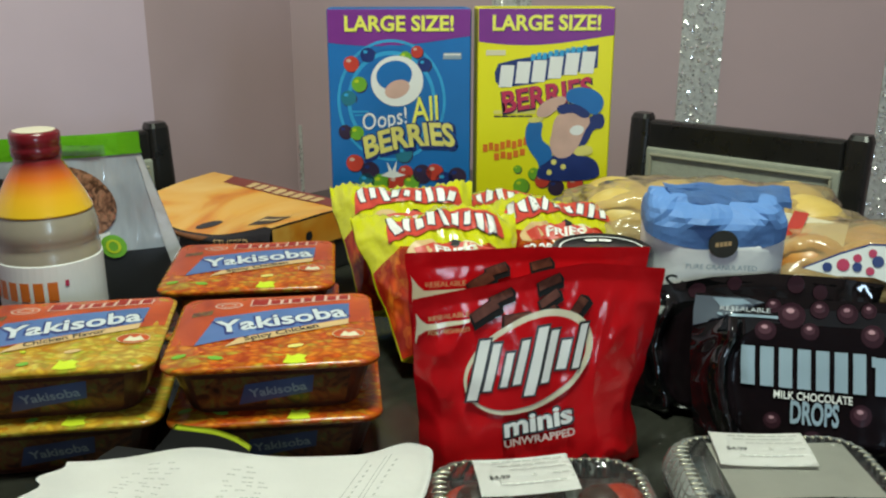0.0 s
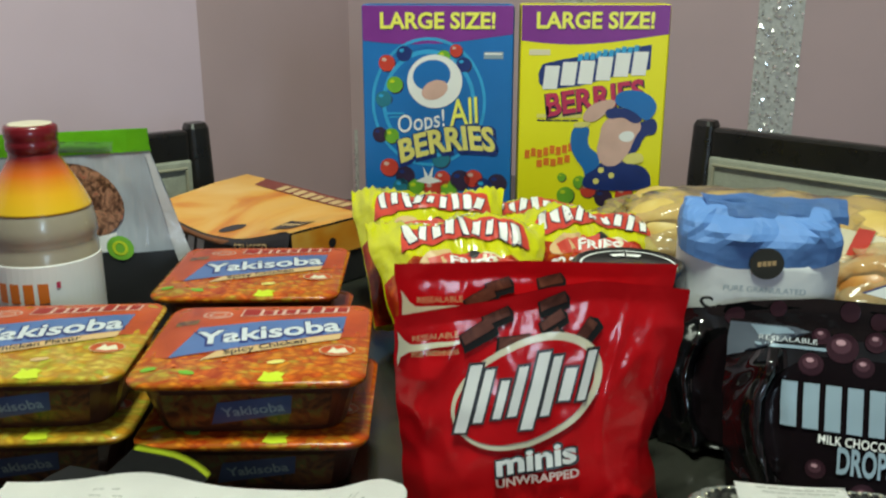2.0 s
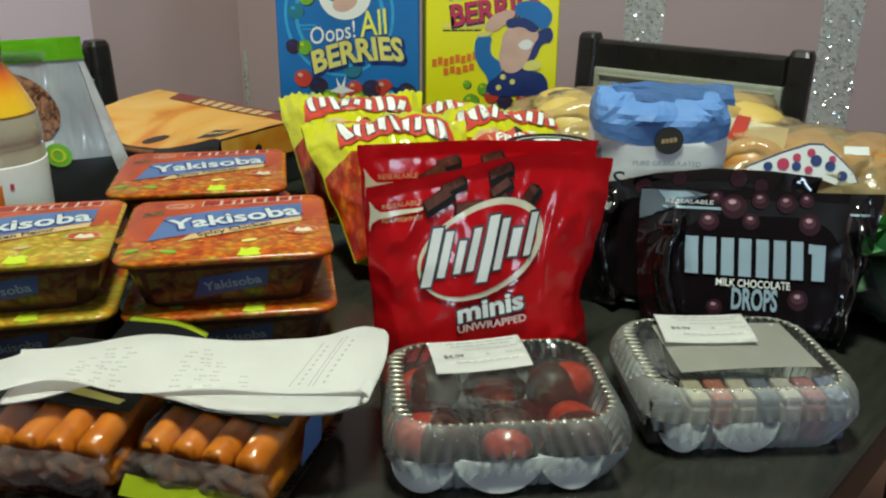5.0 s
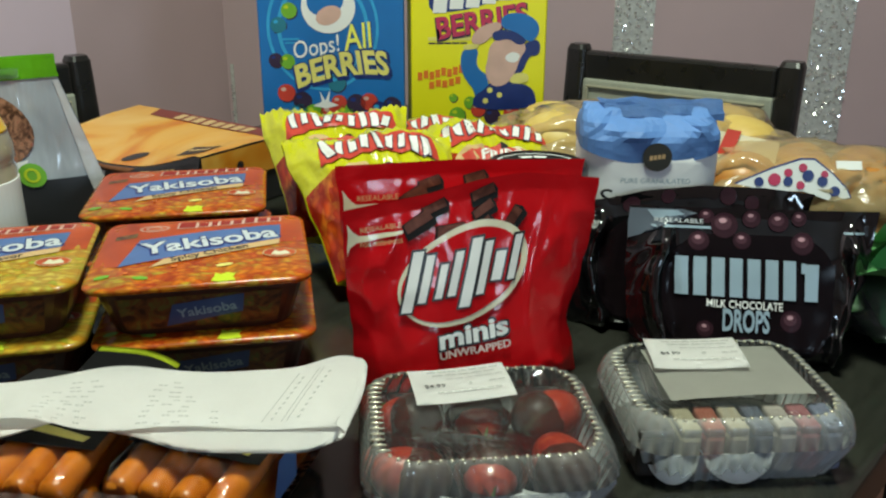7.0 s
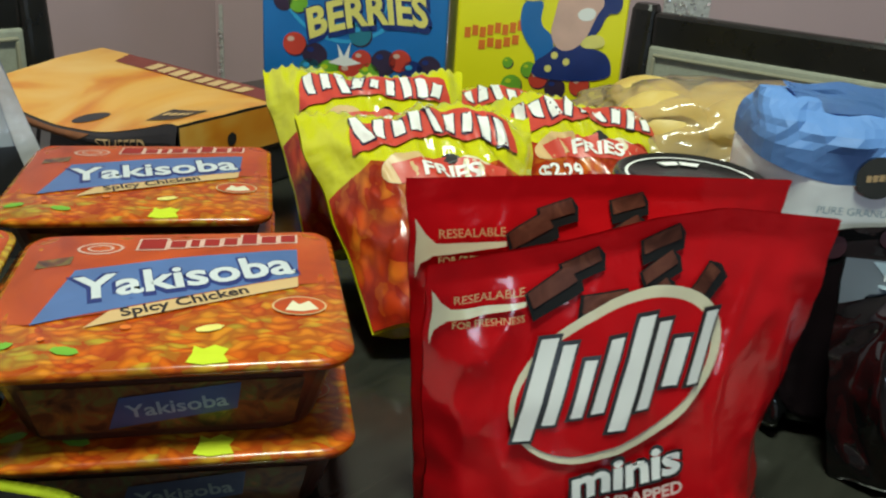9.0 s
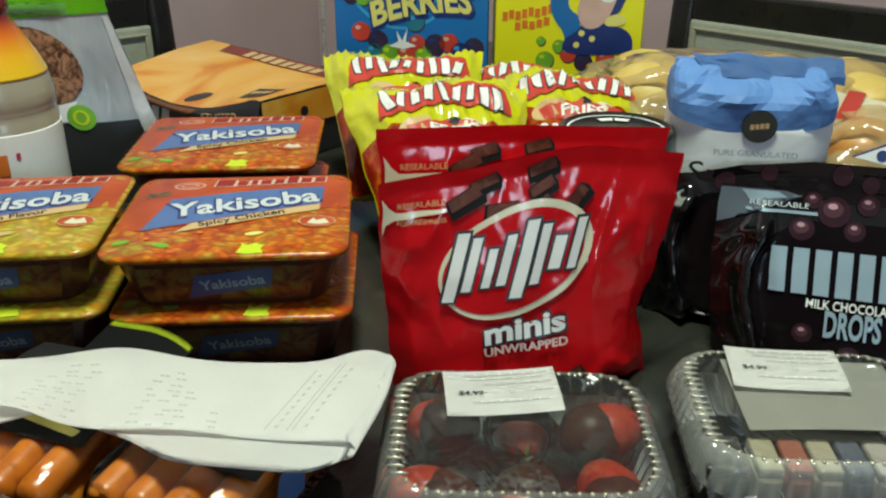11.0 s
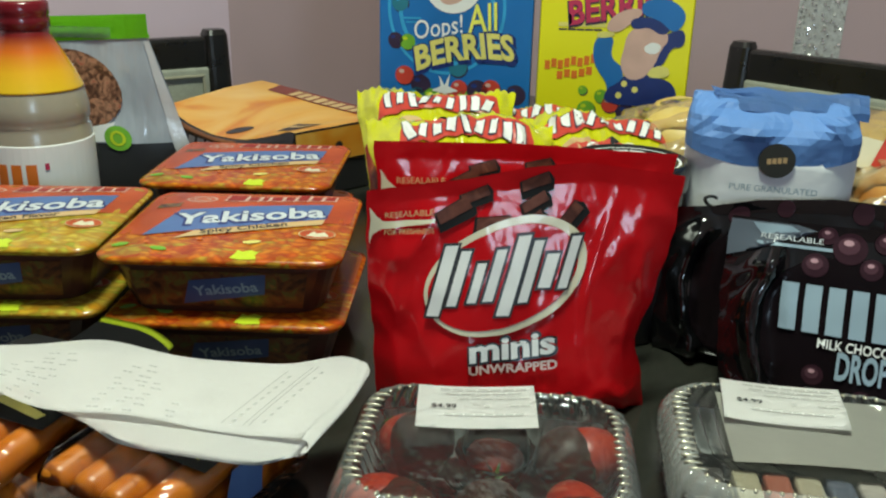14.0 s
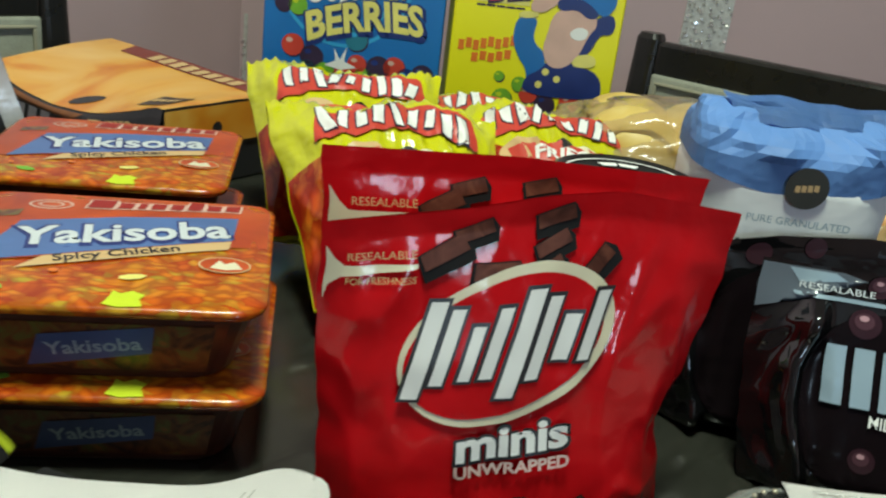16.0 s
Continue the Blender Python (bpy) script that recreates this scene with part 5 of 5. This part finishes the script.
bm = sheet(sagged, 36, 16, (-0.148, 0.148), (-0.071, 0.071))
sheet(pz_front, 36, 5, (-0.148, 0.148), (0.0, 0.04), bm=bm)
sheet(lambda x, z: Vector((x, 0.071, z)), 4, 2, (-0.148, 0.148), (0.0, 0.04), bm=bm)
for end in (-0.148, 0.148):
    sheet(lambda y, v: Vector((end, sagged(end, y).y, sagged(end, y).z * v)), 12, 2, (-0.071, 0.071), (0, 1), bm=bm)
sheet(lambda x, y: Vector((x, y, 0.0)), 4, 2, (-0.148, 0.148), (-0.071, 0.071), bm=bm)
part("carton", bm, M["dark"], pz)
decal("top_print", quads([[(-0.1475, -0.0705), (0.1475, -0.0705), (0.1475, 0.0705), (-0.1475, 0.0705)]]), sagged, crust, pz, (0, 0), 0.0007, 0.012)
decal("brand_band", flat([(-0.1, 0.0702), (-0.09, 0.044), (0.14, 0.042), (0.1465, 0.0702)]), sagged, plain("maroon_print", (0.2, 0.035, 0.025), 0.4), pz, (0, 0), 0.0012, 0.02)
marks("mark", line_up(8, 0.15, 0.018, 0.7), sagged, M["tan"], pz, (0.03, 0.054), 0.0018)
decal("print_shape", disc(0.017, 0.0085, turn=0.6), sagged, M["dark"], pz, (0.012, -0.052), 0.0014, 0.012)
decal("print_panel", quads([[(0.06, -0.03), (0.105, -0.03), (0.105, 0.0), (0.06, 0.0)]]), sagged, M["dark"], pz, (0.022, -0.018), 0.0014, 0.015)
marks("print_line", line_up(4, 0.035, 0.008), sagged, M["tan"], pz, (0.1045, -0.033), 0.0019)
decal("lettering", words("STUFFED", 0.021, 0.062, 0.006), pz_front, M["tan"], pz, (0.082, 0.018), 0.0012)
decal("print_shape", flat([(-0.142, 0.004), (-0.05, 0.004), (0.02, 0.008), (0.04, 0.036), (-0.142, 0.036)]), pz_front, plain("brown_crust_print", (0.22, 0.075, 0.02), 0.4, vary=0.4, scale=80), pz, (0, 0), 0.0008, 0.015)
decal("print_shape", quads([[(-0.07, 0.001), (0.07, 0.001), (0.07, 0.0385), (-0.07, 0.0385)]]), lambda y, z, l: Vector((0.148 + l, y, z)), crust, pz, (0, 0), 0.0008)
decal("print_shape", disc(0.0055, 0.006), lambda y, z, l: Vector((0.148 + l, y, z)), M["dark"], pz, (-0.012, 0.017), 0.0014)
pz2 = thing("pizza_box", pose(-0.275, 1.181, TOP, 0, 0, -37.5), "frozen pizza box lying flat on the table", "pizza box", "pizza boxes")
part("carton", box(0.296, 0.142, 0.04, (0, 0, 0.02), 0.003), M["dark"], pz2)
marks("print_shape", line_up(4, 0.09, 0.026, 0.7), front(-0.071), M["white"], pz2, (-0.09, 0.02), 0.0006, 0.3)


# ---- chip bags ----
def chip_bag(m, w, h, label, seed, price=False):
    c = thing("chip_bag", m, label, "chip bag", "yellow chip bags")

    def half(x, z):
        v, u = min(max(z / h, 0), 1), min(abs(x) / (w / 2), 1)
        e = (4 * v * (1 - v)) ** 0.6 * (1 - u ** 3)
        fold = 0.5 - abs(noise.noise(Vector((x * 30 + seed, z * 22 + 0.6 * x * 30, seed))))
        pleat = 0.5 - abs(noise.noise(Vector((x * 85 + seed, z * 20, seed + 4))))
        seam = max(0.0, (v - 0.6) / 0.4)
        return 0.03 * e + 0.005 * noise.noise(Vector((x * 22 + seed, z * 20, seed))) * min(1, 4 * (1 - u)) + 0.011 * fold * min(1, 3 * (1 - u)) + (0.0025 + 0.004 * seam) * pleat

    def shape(x, z):
        v = z / h
        k = (1 - 0.07 * (4 * v * (1 - v)) + 0.03 * noise.noise(Vector((seed, z * 30, 1.0 if x > 0 else 7.0)))) * (0.62 + 0.38 * min(1, v / 0.8))
        return x * k, z + v ** 4 * (0.006 * math.sin(x * 45 + seed) + 0.0016 * (1 if int(x * 500 + 900) % 2 else -1) + 0.008 * noise.noise(Vector((x * 22, seed, 3))))

    def on(x, z, lift=0.0):
        a, b = shape(x, z)
        return Vector((a, -half(x, z) - lift, b))

    def back(x, z):
        a, b = shape(x, z)
        return Vector((a, half(x, z) + 0.001, b))

    bm = sheet(on, 64, 68, (-w / 2, w / 2), (0, h))
    sheet(back, 16, 18, (-w / 2, w / 2), (0, h), bm=bm)
    part("bag", bm, M["chips"], c, smooth=True)
    f = 0.007
    decal("picture", flat([(-w / 2 + 0.001, 0.001), (w / 2 - 0.001, 0.001), (w / 2 - 0.001, h * 0.58), (w * 0.3, h * 0.64), (w * 0.2, h * 0.6), (0, h * 0.57), (-w * 0.2, h * 0.6), (-w * 0.3, h * 0.63), (-w / 2 + 0.001, h * 0.56)]), on, M["fries"], c, (0, 0), 0.0016, f, "printed picture of red hot fries")
    decal("brand_band", flat([(-0.068, -0.004), (-0.06, 0.028), (0.0, 0.038), (0.062, 0.036), (0.07, 0.006), (0.0, 0.007)]), on, M["scarlet"], c, (0.004, h * 0.7), 0.002, f)
    rng = random.Random(int(seed))
    for i in range(9):
        cx, tall = -0.0545 + 0.0136 * i, 0.0115 + 0.0025 * math.sin(1.7 * i + seed)
        cy, a, wd = 0.018 + 0.0045 * math.cos((i - 4) * 0.35) + 0.0015 * math.sin(2.3 * i), rng.uniform(-0.22, 0.22), rng.uniform(0.0034, 0.005)
        for grow, tone, up in ((0.0012, "plum", 0.0024), (0.0, "white", 0.003)):
            decal("mark" if not grow else "mark_outline", flat([(cx - wd - grow - a * tall, cy - tall - grow), (cx + wd * 0.8 + grow - a * tall, cy - tall - grow), (cx + wd + grow + a * tall, cy + tall + grow), (cx - wd * 0.8 - grow + a * tall, cy + tall + grow)]), on, M[tone], c, (0.004, h * 0.7), up, f)
    decal("lettering_band", flat([(-0.045, -0.003), (0.045, -0.003), (0.05, 0.014), (0.0, 0.022), (-0.05, 0.014)]), on, M["scarlet"], c, (0.01, h * 0.52), 0.0022, f)
    decal("lettering", words("FRIES", 0.0125, 0.05, 0.03), on, M["white"], c, (0.01, h * 0.52 + 0.0075), 0.003, f)
    decal("print_shape", disc(0.008, 0.0045), on, M["dark"], c, (0.012, h * 0.63), 0.0022)
    decal("print_shape", disc(0.02, 0.013, turn=0.4), on, M["tan"], c, (-0.03, h * 0.58), 0.002, f)
    decal("print_shape", disc(0.018, 0.01), on, M["cream"], c, (0.03, h * 0.585), 0.002, f)
    if price:
        decal("lettering", words("$2.29", 0.014, 0.042, 0.03), on, M["white"], c, (-0.03, h * 0.42), 0.003, f)
    return c


chip_bag(pose(0.016, 0.785, TOP + 0.02, -57, 0, 10), 0.18, 0.185, "shiny yellow bag of hot fries leaning back", 1.0)
chip_bag(pose(-0.035, 0.90, TOP + 0.02, -52, 0, 6), 0.17, 0.175, "shiny yellow bag of hot fries behind another", 4.0)
chip_bag(pose(0.125, 0.87, TOP + 0.02, -58, 0, 0), 0.165, 0.175, "shiny yellow bag of fries with a printed price", 9.0, True)

chip_bag(pose(0.07, 0.965, TOP + 0.02, -60, 0, 2), 0.15, 0.155, "shiny yellow bag of hot fries at the back", 14.0)

# ---- dip tub ----
tub = thing("dip_tub", pose(0.141, 0.757, TOP), "round tub with a glossy black lid behind the red pouches", "tub")
part("bowl", spin([(0.036, 0.0), (0.038, 0.002), (0.042, 0.124)], 40), plain("dark_tub_plastic", (0.02, 0.018, 0.018), 0.3, coat=0.3), tub, smooth=True)
lid = part("lid", spin([(0.0435, 0.118), (0.045, 0.12), (0.045, 0.135), (0.0437, 0.1385), (0.041, 0.1395), (0.04, 0.1365), (0.015, 0.1362)], 56), plain("black_lid_plastic", (0.012, 0.012, 0.012), 0.22, coat=0.3, bump=0.04), tub, "glossy black lid", smooth=True)
decal("lid_ring", ring(0.038, 0.038, 0.0018, n=64), lambda x, y, l: Vector((x, y, 0.1368 + l)), M["white"], lid, (0, 0), 0.0006)
for turn in (1.3, 1.8):
    decal("lid_mark", quads([[(0.029 * math.cos(turn + a), 0.029 * math.sin(turn + a)) for a in (-0.22, 0.22)] + [(0.022 * math.cos(turn + a), 0.022 * math.sin(turn + a)) for a in (0.22, -0.22)]]), lambda x, y, l: Vector((x, y, 0.1368 + l)), M["white"], lid, (0, 0), 0.0008)

# ---- sugar bag ----
sg = thing("sugar_bag", pose(0.244, 0.785, TOP, 0, 0, -7), "white and blue paper bag of granulated sugar with a folded top", "sugar bag")


def slab(w, d, z, r, seed=0.0, amp=0.002):
    return [(x + amp * noise.noise(Vector((x * 40, y * 40, z * 30 + seed))), y + amp * noise.noise(Vector((x * 40 + 5, y * 40, z * 30 + seed))), z) for x, y in rounded(w, d, r, 6)]


kraft = plain("white_sugar_paper", (0.84, 0.86, 0.86), 0.55, vary=0.05, bump=0.4, bump_scale=35, depth=0.003)
sblue = plain("blue_sugar_paper", (0.1, 0.23, 0.54), 0.62, vary=0.12, bump=0.6, bump_scale=30, depth=0.005)
part("lower_paper", loft([slab(0.106, 0.07, 0, 0.01), slab(0.112, 0.08, 0.02, 0.014), slab(0.119, 0.087, 0.08, 0.028, 0, 0.004), slab(0.12, 0.088, 0.14, 0.026, 1, 0.003), slab(0.119, 0.087, 0.156, 0.024)]), kraft, sg, smooth=True)


def crumple(w, d, z, amp, dip=0.0, n=52):
    """One level of the creased paper top, evenly divided."""
    base = rounded(w, d, min(0.02, d * 0.4), 6)
    base.append(base[0])
    runs = [0.0]
    for p, q in zip(base, base[1:]):
        runs.append(runs[-1] + math.dist(p, q))
    out, j = [], 0
    for k in range(n):
        at = runs[-1] * k / n
        while runs[j + 1] < at:
            j += 1
        part_way = (at - runs[j]) / max(1e-9, runs[j + 1] - runs[j])
        x, y = (base[j][i] + (base[j + 1][i] - base[j][i]) * part_way for i in (0, 1))
        ridge = 0.5 - abs(noise.noise(Vector((x * 26, y * 20 + 2, z * 40))))
        fine = noise.noise(Vector((x * 60, y * 60, z * 70 + 4)))
        out.append((x * (1 + amp * 3 * fine), y + amp * (1.6 * ridge + 1.1 * fine) * (-1 if y < 0 else 1), z + amp * 0.4 * ridge - (dip * max(0.0, math.cos(math.pi * x / 0.125)) if y < 0 else 0.0)))
    return out


part("upper_paper", loft([crumple(0.1212, 0.0886, 0.151, 0.0, 0.012), crumple(0.1214, 0.0888, 0.157, 0.0004, 0.009)] + [crumple(0.1214 - 0.006 * k / 12, 0.0888 - 0.081 * (k / 12) ** 1.8, 0.161 + 0.024 * k / 12, 0.0012 + 0.0075 * math.sin(math.pi * k / 12), 0.003 * (1 - k / 12)) for k in (0, 2, 4, 6, 8, 10, 12)]), sblue, sg, "crumpled blue printed top of the bag")
part("folded_flap", sheet(lambda x, v: Vector((x * (1 - 0.1 * v) + 0.006 * v, -0.002 - 0.021 * v + 0.005 * noise.noise(Vector((x * 40, v * 3, 1))), 0.1895 - 0.0125 * v ** 1.3 - 0.06 * max(0.0, x) * v - 0.03 * max(0.0, -x) * v + 0.004 * noise.noise(Vector((x * 45, v * 2, 8))))), 16, 5, (-0.046, 0.064), (0, 1), close=0.0013), sblue, sg, "folded-over blue paper flap")
sf = front(-0.0455)
decal("seal", disc(0.0125), sf, plain("olive_black_print", (0.035, 0.035, 0.028), 0.4), sg, (0.004, 0.1465), 0.003)
decal("seal_mark", row_bars(4, 0.014, 0.004, 0.8, 0, 0, 0.15), sf, M["tan"], sg, (0.004, 0.1465), 0.0034)
decal("lettering", words("PURE GRANULATED", 0.0045, 0.06), sf, M["steel"], sg, (0.004, 0.1255), 0.003)
decal("lettering", words("Sugar", 0.017, 0.062), sf, M["dark"], sg, (-0.012, 0.109), 0.003)


# ---- bread bags ----
bun_skin = food("bun_crust", [(0.3, (0.4, 0.14, 0.02)), (0.55, (0.52, 0.24, 0.045)), (0.8, (0.6, 0.36, 0.1))], 14, 0.45, 0.1)
roll_skin = food("roll_crust", [(0.3, (0.55, 0.36, 0.08)), (0.55, (0.64, 0.46, 0.13)), (0.8, (0.7, 0.56, 0.24))], 14, 0.5, 0.0)


def bread_bag(m, label, skin, buns, size, lumps=0.32):
    b = thing("bread_bag", m, label, "bread bag", "bread bags")
    for x, y, z, rx, ry, rz in buns:
        part("bun", blob(rx, ry, rz, (x, y, z), 0.1, 25), skin, b, smooth=True)
    bm = bmesh.new()
    for v in bmesh.ops.create_icosphere(bm, subdivisions=5, radius=1)["verts"]:
        q = [math.copysign(abs(c) ** 0.72, c) for c in v.co]
        d = 1 + lumps * 0.5 * noise.noise(Vector(q) * 2.6) + 0.07 * (1 - abs(noise.noise(Vector(q) * 5.0 + Vector((4, 0, 0)))) * 3)
        v.co = Vector((q[0] * size[0] * d, q[1] * size[1] * d, max(0.001, size[2] + q[2] * size[2] * (0.94 + 0.5 * (d - 1)))))
    part("bag", bm, M["bread"], b, "hazy clear plastic bag film", smooth=True)
    return b


b1 = bread_bag(pose(0.315, 1.03, TOP, 0, 0, -8), "clear bag of pale yellow sandwich buns", roll_skin, [(-0.105 + 0.07 * i, 0.035 * j, 0.042 + 0.056 * k, 0.042, 0.045, 0.034) for i in range(4) for j in (-1, 1) for k in (0, 1)], (0.172, 0.1, 0.069))
onb = lambda x, y, l: Vector((x, -0.072 + 0.35 * (y - 0.1) - l, y + 0.03))
decal("bag_print", flat([(0.03, 0.075), (0.12, 0.06), (0.125, 0.085), (0.035, 0.1)]), onb, M["cream"], b1, (0, 0.005), 0.042)
decal("bag_print", flat([(0.06, 0.074), (0.075, 0.071), (0.085, 0.096), (0.07, 0.098)]), onb, M["scarlet"], b1, (0, 0.005), 0.044)
decal("bag_print", flat([(0.075, 0.06), (0.13, 0.052), (0.132, 0.06), (0.078, 0.068)]), onb, M["scarlet"], b1, (0, 0.005), 0.044)
b2 = bread_bag(pose(0.445, 0.885, TOP, 0, 0, -20), "clear bag of golden rolls with a polka-dot label", bun_skin, [(-0.06 + 0.06 * i, 0.03 * j, 0.04 + 0.045 * k, 0.036, 0.038, 0.03) for i in range(3) for j in (-1, 1) for k in (0, 1)], (0.115, 0.085, 0.062))
fan = [(-0.064, 0.0), (-0.03, 0.015), (-0.004, 0.024), (0.009, 0.024), (0.026, 0.011), (0.04, -0.003), (0.0435, -0.011), (0.026, -0.015), (0.0, -0.006), (-0.034, -0.006)]
bow = part("polka_dot_label", flat(fan), M["white"], b2, "white label with red and blue dots")
bow.matrix_local = pose(-0.006, -0.088, 0.1, 74, 0, 12)
hem = part("label_hem", flat([(1.04 * x, 1.07 * y) for x, y in fan]), M["navy"], b2)
hem.matrix_local = pose(-0.006, -0.0865, 0.1, 74, 0, 12)
for x, y, r, tone in ((-0.05, 0.003, 0.0045, "navy"), (-0.033, 0.006, 0.006, "crimson"), (-0.018, 0.004, 0.0045, "navy"), (-0.002, 0.02, 0.004, "crimson"), (0.004, 0.011, 0.0055, "navy"), (0.02, 0.005, 0.005, "navy"), (0.022, 0.013, 0.0035, "crimson"), (0.034, -0.006, 0.005, "navy"), (-0.004, 0.0, 0.004, "crimson"), (-0.018, 0.014, 0.004, "crimson")):
    dot = part("dot", disc(r, at=(0.85 * x, 0.85 * y), n=16), M[tone], b2)
    dot.matrix_local = pose(-0.006, -0.0888, 0.1, 74, 0, 12)
tag = part("price_tag", box(0.024, 0.001, 0.009), M["white"], b2)
tag.matrix_local = pose(0.035, -0.062, 0.116, -35, 0, 12)

# ---- bagged lettuce ----
lt = thing("lettuce_bag", pose(0.46, 0.672, TOP, 0, 0, 10), "clear bag of green leaf lettuce lying on the table", "lettuce")
leaf_mats = [plain("lettuce_leaf", c, 0.45, vary=0.4, scale=60) for c in ((0.05, 0.21, 0.07), (0.1, 0.3, 0.1), (0.035, 0.16, 0.08))]
rng = random.Random(4)
for k in range(36):
    c = Vector((rng.uniform(-0.035, 0.06), rng.uniform(-0.045, 0.05), rng.uniform(0.012, 0.072)))
    r, ph = rng.uniform(0.032, 0.05), rng.uniform(0, 6)
    mm = pose(c.x, c.y, c.z, rng.uniform(-80, 10), rng.uniform(-30, 30), rng.uniform(0, 360))
    bm = sheet(lambda a, q: mm @ Vector((q * r * math.cos(a), q * r * math.sin(a) * 1.2, 0.35 * r * q * q + 0.22 * r * q ** 3 * math.sin(5 * a + ph))), 22, 4, (0, 6.2832), (0.05, 1.0))
    for v in bm.verts:
        v.co.z = max(v.co.z, 0.004)
    part("leaf", bm, leaf_mats[k % 3], lt, smooth=True)
part("bag", blob(0.08, 0.065, 0.046, (0, 0, 0.046), 0.18, 20, sub=4), M["film"], lt, "clear plastic bag film", smooth=True)
